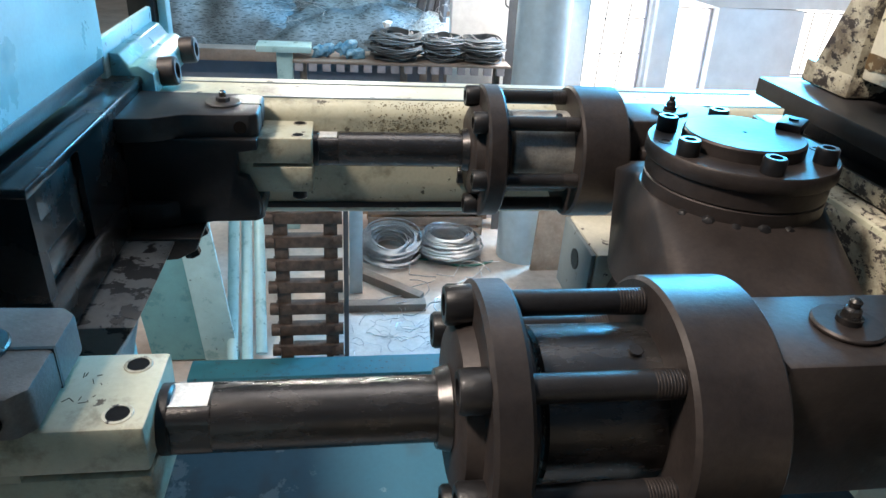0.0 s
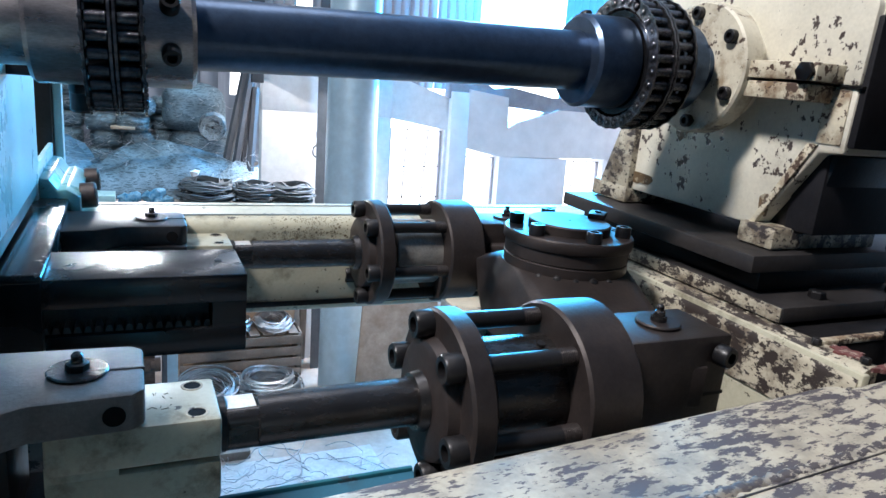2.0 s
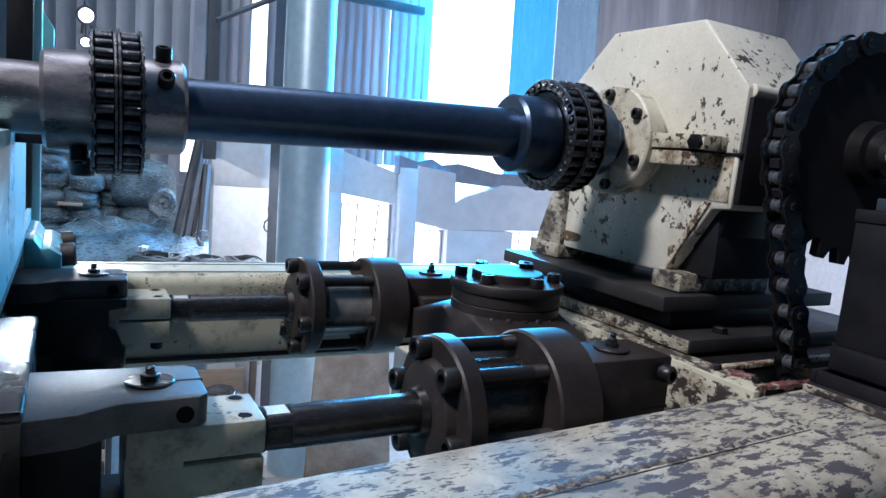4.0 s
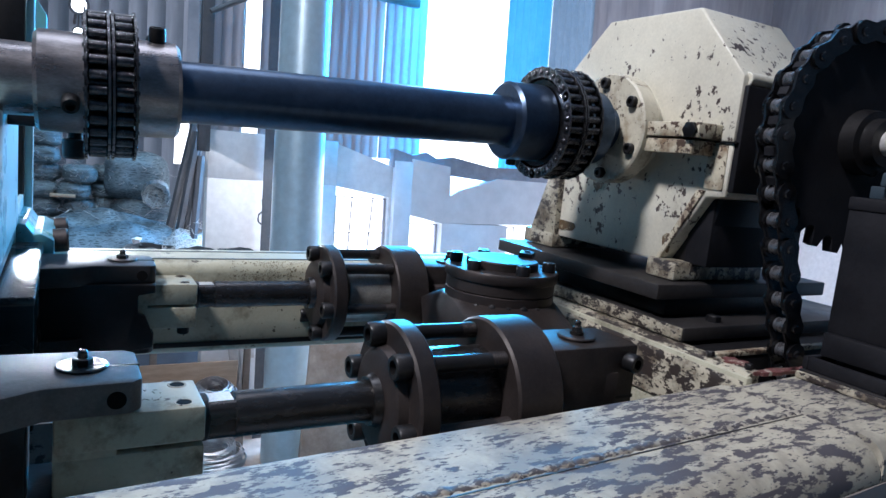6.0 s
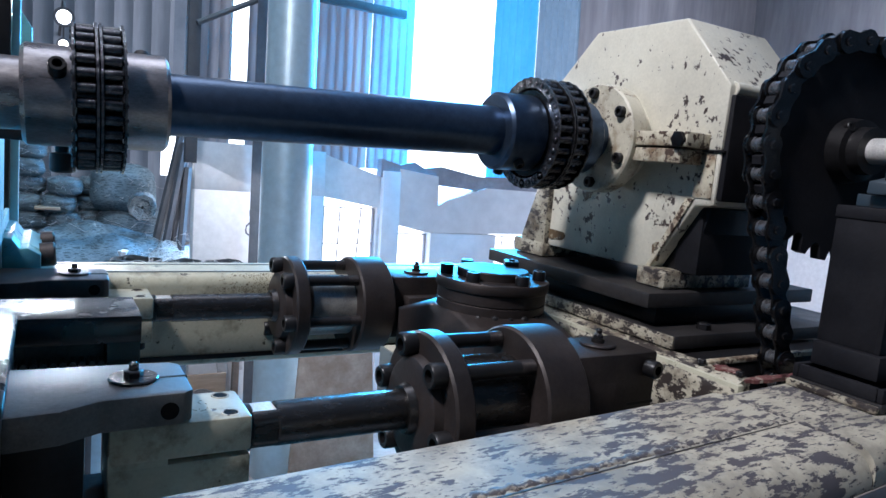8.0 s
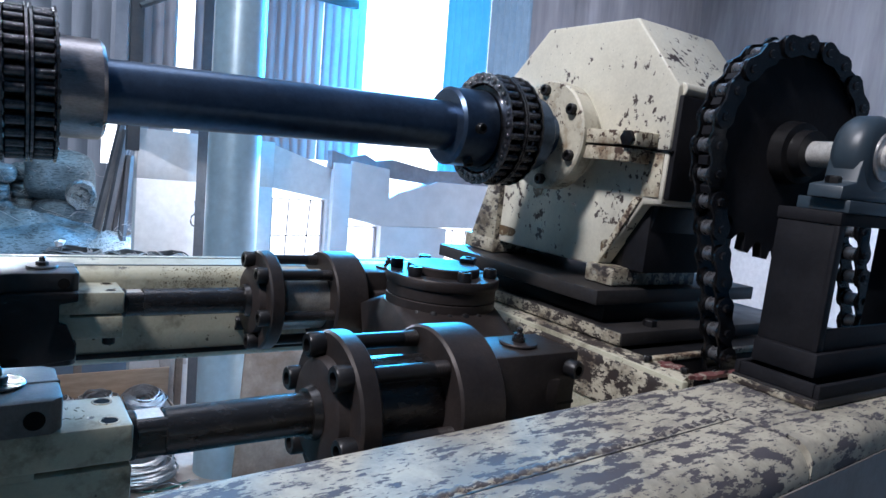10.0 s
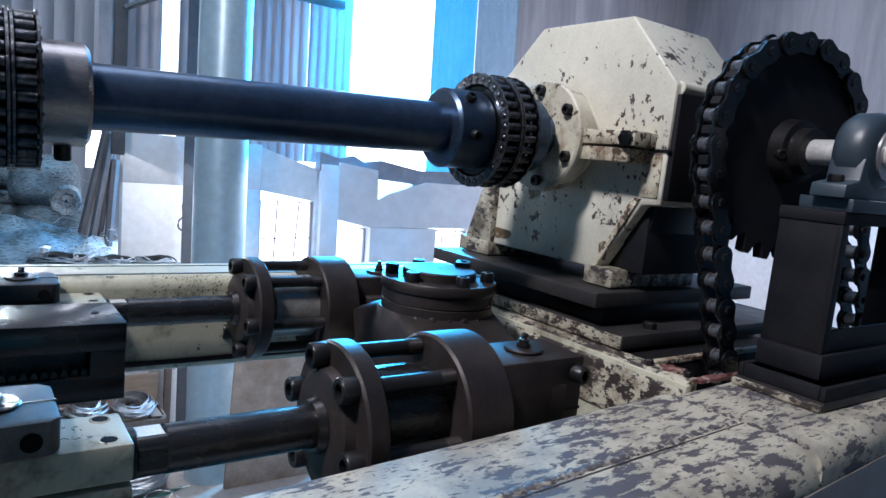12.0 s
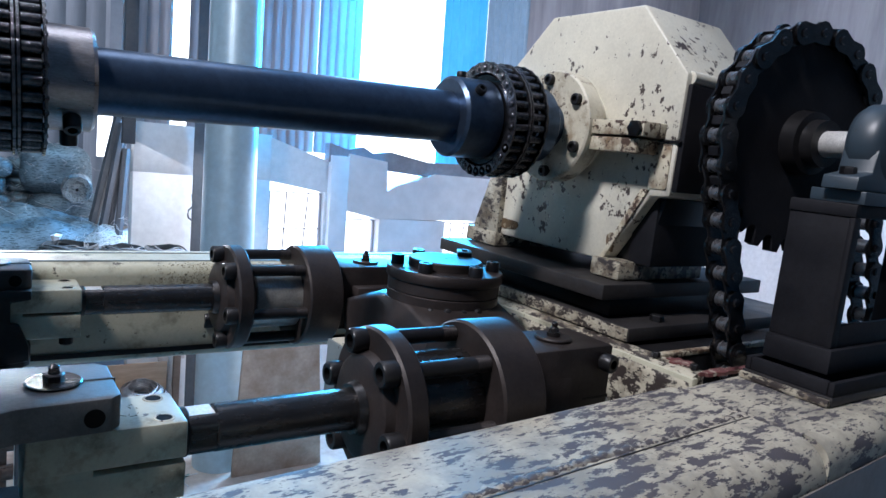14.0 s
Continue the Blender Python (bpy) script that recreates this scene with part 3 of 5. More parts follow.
def bed():
    b = thing("cross_bed", "cream-painted cross member of the machine bed, chipped and oily", "machine bed")
    bm = B()
    # sides round the slot for the chain
    box(bm, 0.792, 1.7, 0.475, 1.269, 0.56, 0.805, 0.008)
    box(bm, 1.54, 1.7, 0.362, 0.474, 0.56, 0.805, 0.004)
    part("body", bm, M_OILY, b)
    part("face_plate", box(B(), 0.772, 0.79, 0.372, 1.268, 0.56, 0.803, 0.004), M_STAINED, b, "cream face plate stained brown with oil")
    part("cover_plate", box(B(), 1.0, 1.26, 0.352, 0.40, 0.8095, 0.816, 0.001), M_DARKPLATE, b)
    part("slot_edge", box(B(), 0.80, 1.26, 0.466, 0.482, 0.806, 0.816, 0.002), M_RUSTED, b, "rusty edge of the chain slot")
    lip = [(0.768, 0.70)] + [(0.80 - 0.032 * math.cos(radians(q)), 0.780 + 0.030 * math.sin(radians(q))) for q in range(0, 91, 15)] + [(0.812, 0.811), (0.812, 0.70)]
    part("ledge", extrude_poly(B(), lip, "y", 0.378, 1.262), M_EDGE, b, "rounded cream edge, chipped and soaked with oil")
    rnd = random.Random(6)
    for cx, cy, w, h in ((0.85, 0.372, 0.060, 0.012), (0.93, 0.368, 0.05, 0.010), (0.815, 0.43, 0.022, 0.035)):
        pts = []
        for i in range(24):
            q, f = 2 * math.pi * i / 24, rnd.uniform(0.6, 1.15)
            pts.append((cx + w * f * math.cos(q), cy + h * f * math.sin(q)))
        part("primer_patch", extrude_poly(B(), pts, "z", 0.806, 0.8125), M_PRIMER, b, "smudged patch of red primer")
    for x, y in ((0.80, 0.392), (0.792, 0.470)):
        part("bolt", hexnut(B(), (x, y, 0.812), (0, 0, 1), 0.008, 0.009), M_OILY, b)
    lower = thing("lower_base_plate", "dark oily steel base plate with worn edges", "steel plate")
    part("plate", box(B(), 0.805, 1.335, 0.55, 1.22, 0.813, 0.842, 0.003), M_DARKPLATE, lower)
    part("painted_edge", box(B(), 0.8015, 0.8045, 0.552, 1.218, 0.8145, 0.8405, 0.0008), M_EDGE, lower, "cream paint left along the plate's edge")
    for x, y in ((0.93, 0.585), (1.15, 0.585)):
        part("bolt", hexnut(B(), (x, y, 0.842), (0, 0, 1), 0.015, 0.014), M_OILY, lower)
    sp = thing("spacer_block", "black oily spacer under the gearbox plate", "spacer")
    part("block", box(B(), 0.835, 1.2, 0.635, 1.18, 0.842, 0.884, 0.002), M_OILY, sp)
    up = thing("upper_base_plate", "heavy dark steel plate under the gearbox", "steel plate")
    part("plate", box(B(), 0.787, 1.352, 0.615, 1.21, 0.884, 0.916, 0.003), M_DARKPLATE, up)


far_beam()
near_beam()
bed()


# ---- gearbox ----
def gearbox():
    gb = thing("gearbox", "cream-painted eight-sided cast gearbox with chipped, oil-stained paint", "gearbox")

    def mid(z):
        return 0.895 - 0.13 * (z - 0.93)

    def prof(half, z):
        return [(mid(zz) + s * h, zz) for s, h, zz in zip(half[0], half[1], z)]
    upper = [(mid(1.215) - 0.302, 1.215), (mid(1.345) - 0.287, 1.345), (mid(1.488) - 0.138, 1.488), (mid(1.488) + 0.136, 1.488), (mid(1.36) + 0.262, 1.36), (mid(1.215) + 0.282, 1.215)]
    part("upper_casing", extrude_poly(B(), upper, "x", 0.87, 1.13, 0.006), M_CREAM, gb)
    lower = [(mid(1.105) - 0.315, 1.105), (mid(1.213) - 0.302, 1.213), (mid(1.213) + 0.282, 1.213), (mid(1.105) + 0.262, 1.105), (mid(0.97) + 0.262, 0.97), (mid(0.95) + 0.262, 0.95), (mid(0.95) - 0.19, 0.95), (mid(1.105) - 0.268, 1.10)]
    part("lower_casing", extrude_poly(B(), lower, "x", 0.872, 1.12, 0.006), M_CREAM, gb)
    # feet and side webs
    for y0, y1 in ((0.640, 0.722), (1.06, 1.188)):
        part("foot", box(B(), 0.854, 1.14, y0, y1, 0.918, 0.958, 0.005), M_EDGE, gb, "oil-stained foot of the casing")
    for y in (1.14,):
        part("foot_bolt", hexnut(B(), (0.9, y, 0.956), (0, 0, 1), 0.017, 0.018), M_OILY, gb)
    bm = B()
    extrude_poly(bm, [(1.165, 0.95), (1.06, 0.95), (1.06, 1.12), (1.11, 1.10)], "x", 0.855, 0.90, 0.004)
    part("rib", bm, M_EDGE, gb, "oily brown-stained rib")
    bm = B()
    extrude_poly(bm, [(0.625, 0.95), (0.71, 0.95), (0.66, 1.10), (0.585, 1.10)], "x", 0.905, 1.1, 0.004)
    # black rib: shade of the gearbox's near side put into the colour
    part("rib", bm, M_OILY, gb, "side rib in black for its shade")
    extrude_poly(bm := B(), [(0.700, 0.955), (0.712, 0.955), (0.625, 1.115), (0.605, 1.115)], "x", 0.866, 0.908, 0.002)
    part("rib_edge", bm, M_RUSTED, gb, "rust-marked edge of the rib")
    # shaft flange and neck
    yc, zc = 0.842, 1.228
    part("neck", ringbar(B(), (0.835, yc, zc), (1, 0, 0), 0.05, 0.098, 0, 0.004), M_CREAM, gb)
    part("flange", ringbar(B(), (0.790, yc, zc), (1, 0, 0), 0.047, 0.122, 0.05, 0.004), M_COVER, gb, "round bolted bearing cover")
    for k in range(6):
        a = radians(25 + 60 * k)
        part("flange_bolt", socket_bolt(B(), (0.790, yc + 0.1 * math.cos(a), zc + 0.1 * math.sin(a)), (-1, 0, 0), 0.0125, 0.012), M_OILY, gb)
    part("split_lug", box(B(), 0.802, 0.90, 0.585, 0.80, 1.217, 1.247, 0.003), M_RUSTED, gb)
    part("split_lug", box(B(), 0.806, 0.90, 0.60, 0.80, 1.184, 1.213, 0.003), M_RUSTED, gb, "rust-streaked lower lug")
    part("split_bolt", hexnut(B(), (0.802, 0.604, 1.231), (-1, 0, 0), 0.017, 0.009), M_OILY, gb)
    part("split_line", box(B(), 0.868, 1.128, 0.548, 0.60, 1.2125, 1.2155, 0), M_OILY, gb)
    # black panel stands for the shade in the side recess
    part("side_shade_panel", box(B(), 0.8765, 1.122, 0.545, 0.60, 1.116, 1.326, 0.004), M_BLACKPAINT, gb, "black panel for the shaded recess round the output shaft")
    part("output_boss", ringbar(B(), (1.055, 0.56, 1.235), (0, -1, 0), 0.085, 0.105, 0, 0.006, 64), M_ROD, gb, "grey turned boss of the output shaft")
    part("rolled_lip", rod(B(), (0.884, 0.560, 1.338), (1.129, 0.560, 1.338), 0.0145, 20), M_CREAM, gb, "rolled lip over the side opening")
    # runs of old oil and rust
    rnd = random.Random(12)
    for y, z, w, h in ((0.69, 1.00, 0.012, 0.05), (0.93, 1.11, 0.02, 0.05), (1.04, 0.985, 0.05, 0.03)):
        pts = []
        for i in range(22):
            a = 2 * math.pi * i / 22
            f = rnd.uniform(0.82, 1.08)
            pts.append((y + w * f * math.cos(a), z + h * 0.6 * f * math.sin(a) * (1.0 if math.sin(a) < 0 else 0.5)))
        part("oil_run", extrude_poly(B(), pts, "x", 0.8683 if z > 1.214 else 0.8703, 0.8775), M_OILRUN, gb, "brown run of old oil")
    part("rust_streak", box(B(), 0.8695, 0.8725, 0.566, 0.612, 1.118, 1.208, 0.0008), M_RUSTED, gb, "brown streak of rust below the split line")
    # near web in black as well, for the shaded side
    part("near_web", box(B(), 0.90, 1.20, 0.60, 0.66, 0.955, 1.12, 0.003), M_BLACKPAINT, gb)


gearbox()


# ---- drive: sprocket, chain, bearing ----
SPROCKET = Vector((1.04, 0.415, 1.235))
PITCH_R, TEETH = 0.200, 24
PITCH = 2 * math.pi * PITCH_R / TEETH
LINK_COUNT = 54
DROP = 0.5 * (LINK_COUNT - TEETH) * PITCH
# the wheel stands a little askew, and the chain runs down at a slant to its driver
DRIVE = Matrix.Translation(SPROCKET) @ Matrix.Rotation(radians(-9.0), 4, "Z")
CHAIN_LIE = DRIVE @ Matrix.Rotation(radians(-16.5), 4, "Y")
DEG_PER_S = 75.0
CHAIN_START = 0.024


def sprocket():
    s = thing("drive_sprocket", "large black greasy chain sprocket on a bright shaft", "sprocket", DRIVE)
    bm = B()
    pts = []
    for k in range(TEETH):
        for da, r in ((-0.5, 0.1835), (-0.33, 0.187), (-0.24, 0.196), (-0.13, 0.213), (0.13, 0.213), (0.24, 0.196), (0.33, 0.187)):
            a = 2 * math.pi * (k + da) / TEETH
            pts.append((r * math.cos(a), r * math.sin(a)))
    extrude_poly(bm, pts, "y", -0.011, 0.011)
    part("toothed_disc", bm, M_BLACKPAINT, s)
    part("rim_plate", ringbar(B(), (0, 0.010, 0), (0, 1, 0), 0.022, 0.176, 0.03, 0.003), M_OILY, s)
    part("hub", lathe(B(), (0, -0.01, 0), (0, -1, 0), [(0, 0), (0, 0.062), (0.03, 0.058), (0.032, 0.045), (0.055, 0.043), (0.055, 0)], 32), M_OILY, s)
    part("shaft", rod(B(), (0, 0.14, 0), (0, -0.215, 0), 0.024, 24), M_BRIGHT, s, "bright turned shaft")
    part("keyway_screw", socket_bolt(B(), (0.052, -0.03, 0), (0.3, -1, 0), 0.010, 0.012), M_OILY, s)
    return s


def chain():
    c = thing("drive_chain", "heavy greasy black roller chain", "roller chain")
    half = PITCH / 2

    def plates(off):
        bm = B()
        for sy in (-1, 1):
            y = sy * off
            pts = []
            for sx in (1, -1):
                for i in range(7):
                    a = radians(-90 + 30 * i)
                    pts.append((sx * (half + 0.0215 * math.cos(a)), sx * 0.0215 * math.sin(a)))
            pts2 = []
            pts = pts[:7] + [(0.0, 0.0215)] + pts[7:] + [(0.0, -0.0215)]
            for x, z in pts:
                pts2.append((x, z * (0.72 if abs(x) < half * 0.6 else 1.0)))
            extrude_poly(bm, pts2, "y", y - 0.0025, y + 0.0025)
        for sx in (-1, 1):
            rod(bm, (sx * half, -off - 0.006, 0), (sx * half, off + 0.006, 0), 0.008, 12)
        return bm
    outer = mesh_of(plates(0.0235), "outer_link", M_CHAIN)
    inner = mesh_of(plates(0.0175), "inner_link", M_CHAIN)
    roller = mesh_of(rod(B(), (0, -0.0145, 0), (0, 0.0145, 0), 0.0150, 18), "roller", M_ROLLER)
    links = []
    for k in range(LINK_COUNT):
        link = part("link", outer if k % 2 else inner, None, c)
        if k % 2 == 0:
            for sx in (-1, 1):
                part("roller", roller, None, link, "", Matrix.Translation((sx * half, 0, 0)))
        links.append(link)
    return links


def chain_pose(s):
    """Place and slope of a link's middle, s metres along the loop, from the wheel's middle: up one strand, over the wheel, down the other, round below."""
    s %= LINK_COUNT * PITCH
    half_turn = math.pi * PITCH_R
    if s < DROP:
        return -PITCH_R, s - DROP, 90.0
    s -= DROP
    if s < half_turn:
        a = math.pi - s / PITCH_R
        return PITCH_R * math.cos(a), PITCH_R * math.sin(a), math.degrees(a) - 90
    s -= half_turn
    if s < DROP:
        return PITCH_R, -s, -90.0
    a = -(s - DROP) / PITCH_R
    return PITCH_R * math.cos(a), PITCH_R * math.sin(a) - DROP, math.degrees(a) - 90


def driver_wheel():
    """The small machine's wheel that drives the chain from inside the bed."""
    low = CHAIN_LIE @ Vector((0, 0, -DROP))
    d = thing("driver_wheel", "black greasy driving sprocket low in the machine bed", "sprocket", Matrix.Translation(low) @ Matrix.Rotation(radians(-9.0), 4, "Z"))
    part("disc", ringbar(B(), (0, -0.011, 0), (0, 1, 0), 0.022, 0.182, 0.03, 0.002), M_OILY, d)
    part("shaft", rod(B(), (0, -0.04, 0), (0, 0.30, 0), 0.03, 20), M_OILY, d)
    return d


def bearing_stand():
    st = thing("bearing_stand", "black welded stand of heavy box section for the shaft bearing", "stand")
    part("base_plate", box(B(), 0.872, 1.36, 0.186, 0.345, 0.8095, 0.824, 0.002), M_DARKPLATE, st)
    part("weld_strip", box(B(), 0.862, 0.8715, 0.188, 0.345, 0.8085, 0.821, 0.003), M_EDGE, st, "cream paint along the weld")
    for y0, y1 in ((0.188, 0.198), (0.333, 0.343)):
        part("base_rail", box(B(), 0.875, 1.35, y0, y1, 0.824, 0.848, 0.002), M_BLACKPAINT, st)
    part("base_rail", box(B(), 0.875, 0.887, 0.1985, 0.3325, 0.824, 0.848, 0.002), M_BLACKPAINT, st)
    part("foot_bar", box(B(), 0.902, 1.33, 0.215, 0.331, 0.850, 0.892, 0.003), M_BLACKPAINT, st)
    part("foot_web", box(B(), 0.935, 1.31, 0.24, 0.32, 0.824, 0.850, 0.002), M_BLACKPAINT, st)
    part("side_plate", box(B(), 0.914, 0.924, 0.2255, 0.333, 0.892, 1.112, 0.002), M_BLACKPAINT, st)
    part("corner_post", box(B(), 0.912, 0.934, 0.2225, 0.232, 0.892, 1.112, 0.002), M_BLACKPAINT, st)
    part("corner_post", box(B(), 1.30, 1.322, 0.2225, 0.333, 0.892, 1.112, 0.003), M_BLACKPAINT, st)
    part("cap", box(B(), 0.911, 1.324, 0.222, 0.335, 1.112, 1.134, 0.003), M_BLACKPAINT, st)
    part("lower_tie", box(B(), 0.934, 1.30, 0.2235, 0.232, 0.892, 0.932, 0.002), M_BLACKPAINT, st)
    part("bearing_seat", box(B(), 0.918, 1.162, 0.216, 0.306, 1.134, 1.1555, 0.002), M_BEARING, st, "grey-blue painted bearing seat")
    pb = thing("pillow_block", "grey-blue cast pillow block bearing bolted on the stand", "bearing")
    bm = B()
    cx = SPROCKET.x - 0.026
    lathe(bm, (cx, 0.219, 1.235), (0, 1, 0), [(0, 0), (0, 0.050), (0.006, 0.062), (0.018, 0.070), (0.050, 0.070), (0.062, 0.062), (0.068, 0.050), (0.068, 0)], 48)
    extrude_poly(bm, [(cx - 0.115, 1.156), (cx + 0.115, 1.156), (cx + 0.112, 1.178), (cx + 0.068, 1.186), (cx + 0.062, 1.225), (cx - 0.062, 1.225), (cx - 0.068, 1.186), (cx - 0.112, 1.178)], "y", 0.224, 0.282, 0.003)
    part("housing", bm, M_BEARING, pb)
    part("bearing_ring", ringbar(B(), (cx, 0.221, 1.235), (0, -1, 0), 0.008, 0.042, 0.024, 0.002), M_GREYSTEEL, pb)
    for x in (cx - 0.087, cx + 0.087):
        part("bolt", hexnut(B(), (x, 0.255, 1.176), (0, 0, 1), 0.013, 0.018), M_OILY, pb)


SPROCKET_OB = sprocket()
LINKS = chain()
DRIVER_OB = driver_wheel()
bearing_stand()


# ---- main shaft with two chain couplings ----
SHAFT_A, SHAFT_B = Vector((-0.95, 0.8815, 1.1665)), Vector((0.80, 0.842, 1.2265))


def coupling(shaft, name, hub0, chain0, chain1, hub1, r_hub, r_chain, mat):
    """One chain coupling: two hubs and a double chain wrapped round their teeth, x along the shaft."""
    c = part(name, ringbar(B(), (chain0 + 0.004, 0, 0), (1, 0, 0), chain1 - chain0 - 0.008, r_chain - 0.024, 0, 0.002, 44), M_CHAIN, shaft, "double-strand chain coupling thick with grease")
    part("hub", lathe(B(), (hub0, 0, 0), (1, 0, 0), [(0, 0.05), (0, r_hub - 0.006), (0.006, r_hub), (chain0 - hub0, r_hub), (chain0 - hub0, 0.05)], 48), mat, c, "turned steel hub")
    part("hub", lathe(B(), (chain1, 0, 0), (1, 0, 0), [(0, 0.05), (0, r_hub), (hub1 - chain1 - 0.006, r_hub), (hub1 - chain1, r_hub - 0.006), (hub1 - chain1, 0.05)], 48), mat, c, "turned steel hub")
    n = 30
    rp = r_chain - 0.011
    step = 2 * math.pi * rp / n
    w = (chain1 - chain0) / 2
    bm = B()
    for s in (0, 1):
        x0 = chain0 + s * w
        rod(bm, (x0 + 0.005, 0, rp), (x0 + w - 0.005, 0, rp), 0.0085, 12)
    rod(bm, (chain0 - 0.002, 0, rp), (chain1 + 0.002, 0, rp), 0.0042, 8)
    for xx in (chain0 + 0.002, chain0 + w - 0.003, chain0 + w + 0.003, chain1 - 0.002):
        pts = []
        for sx in (1, -1):
            for i in range(5):
                a = radians(-90 + 45 * i)
                pts.append((sx * (step * 0.5 + 0.0105 * math.cos(a)) + step * 0.5, rp + sx * 0.0105 * math.sin(a)))
        extrude_poly(bm, pts, "x", xx - 0.0018, xx + 0.0018)
    link = mesh_of(bm, "chain_link", M_CHAINWET)
    for k in range(n):
        part("chain_link", link, None, c, "", Matrix.Rotation(2 * math.pi * k / n, 4, "X"))
    return c


def main_shaft():
    axis = (SHAFT_B - SHAFT_A).normalized()
    s = thing("main_shaft", "thick dark steel drive shaft with two greasy chain couplings", "drive shaft")
    L = (SHAFT_B - SHAFT_A).length
    part("shaft", rod(B(), (0, 0, 0), (L + 0.05, 0, 0), 0.0505, 56, 0.002), M_SHAFT, s)
    o = -SHAFT_A.x
    part("bare_end", ringbar(B(), (0.004, 0, 0), (1, 0, 0), o - 0.32, 0.0545, 0.0, 0.003, 48), M_HUB, s, "bare turned end of the shaft")
    c1 = coupling(s, "coupling", o - 0.318, o - 0.252, o - 0.180, o - 0.115, 0.0765, 0.115, M_HUB)
    c2 = coupling(s, "coupling", o + 0.520, o + 0.605, o + 0.69, o + 0.76, 0.080, 0.117, M_SHAFT)
    for xx, a in ((o - 0.270, 190), (o - 0.148, 92), (o - 0.148, 49)):
        d = Vector((0, math.cos(radians(a)), math.sin(radians(a))))
        part("set_screw", socket_bolt(B(), Vector((xx, 0, 0)) + d * 0.073, d, 0.0125, 0.026), M_OILY, c1)
    for xx, a in ((o + 0.555, 265), (o + 0.555, 320)):
        d = Vector((0, math.cos(radians(a)), math.sin(radians(a))))
        part("set_screw", socket_bolt(B(), Vector((xx, 0, 0)) + d * 0.076, d, 0.011, 0.016), M_OILY, c2)
    part("clamp_collar", lathe(B(), (o - 0.62, 0, 0), (1, 0, 0), [(0, 0.05), (0, 0.07), (0.05, 0.07), (0.05, 0.05)], 40), M_HUB, s)
    return s


SHAFT_OB = main_shaft()


# ---- rocker with its drum ----
PIVOT = Vector((0.567, 0.862, 0.0))
ARM = 0.349
L_ANGLE, R_ANGLE = -10.5, 0.6


def rocker():
    r = thing("rocker", "blackened steel rocker lever with a bolted round drum on its pivot", "rocker lever", Matrix.Translation(PIVOT))
    ring = [(0.122 * math.cos(a), 0.122 * math.sin(a)) for a in [2 * math.pi * i / 40 for i in range(40)]]
    pts = [(x, y, 0.838) for x, y in ring] + [(x * 1.10, y * 1.10, 0.800) for x, y in ring] + [(x * 1.18, y * 1.2, 0.70) for x, y in ring]
    for sy in (-1, 1):
        for sx in (-1, 1):
            pts += [(sx * 0.085, sy * 0.27, 0.775), (sx * 0.085, sy * 0.27, 0.70), (sx * 0.115, sy * 0.20, 0.785)]
    part("body", hull(B(), pts), M_BLACKENED, r)
    for sy in (-1, 1):
        part("arm", box(B(), -0.062, 0.062, min(sy * 0.26, sy * 0.40), max(sy * 0.26, sy * 0.40), 0.735, 0.80, 0.004), M_BLACKENED, r)
    part("drum", lathe(B(), (0, 0, 0.835), (0, 0, 1), [(0, 0), (0, 0.119), (0.020, 0.119), (0.022, 0.1165), (0.024, 0.119), (0.046, 0.119), (0.046, 0)], 64), M_BLACKENED, r)
    part("flange", lathe(B(), (0, 0, 0.8825), (0, 0, 1), [(0, 0), (0, 0.122), (0.003, 0.124), (0.019, 0.124), (0.022, 0.122), (0.022, 0)], 64), M_BLACKENED, r)
    part("cap", lathe(B(), (0, 0, 0.904), (0, 0, 1), [(0, 0), (0, 0.079), (0.016, 0.079), (0.019, 0.076), (0.019, 0.003), (0.014, 0.003), (0.014, 0)], 56), M_BLACKENED, r)
    for k in range(6):
        a = radians(90 + 60 * k + 2)
        part("bolt", socket_bolt(B(), (0.102 * math.cos(a), 0.102 * math.sin(a), 0.904), (0, 0, 1), 0.0145, 0.021), M_OILY, r)
    for k in (0, 3):
        a = radians(180 + 60 * k + 4)
        part("plug", lathe(B(), (0.104 * math.cos(a), 0.104 * math.sin(a), 0.903), (0, 0, 1), [(0, 0.0095), (0.0025, 0.0095), (0.0025, 0.006), (0, 0.006)], 16), M_OILY, r)
    a = radians(28)
    bm = B()
    box(bm, -0.028, 0.022, -0.016, 0.016, 0, 0.012, 0.002)
    part("locking_tab", bm, M_BLACKENED, r, "small steel locking tab", Matrix.Translation((0.088 * math.cos(a), 0.088 * math.sin(a), 0.921)) @ Matrix.Rotation(a + 0.5, 4, "Z"))
    bm = B()
    lathe(bm, (0, 0, 0), (0, 0, 1), [(0, 0), (0, 0.007), (0.003, 0.007), (0.003, 0)], 14)
    part("tab_screw", bm, M_OILY, r, "", Matrix.Translation((0.088 * math.cos(a), 0.088 * math.sin(a), 0.933)))
    for k in range(5):
        a = radians(225 + 16 * k)
        part("grease_lump", lathe(B(), (0.122 * math.cos(a), 0.122 * math.sin(a), 0.832 + 0.003 * (k % 2)), (math.cos(a), math.sin(a), 0.2), [(-0.004, 0.010), (0.004, 0.007), (0.007, 0)], 10), M_OILY, r)
    return r


ROCKER_OB = rocker()


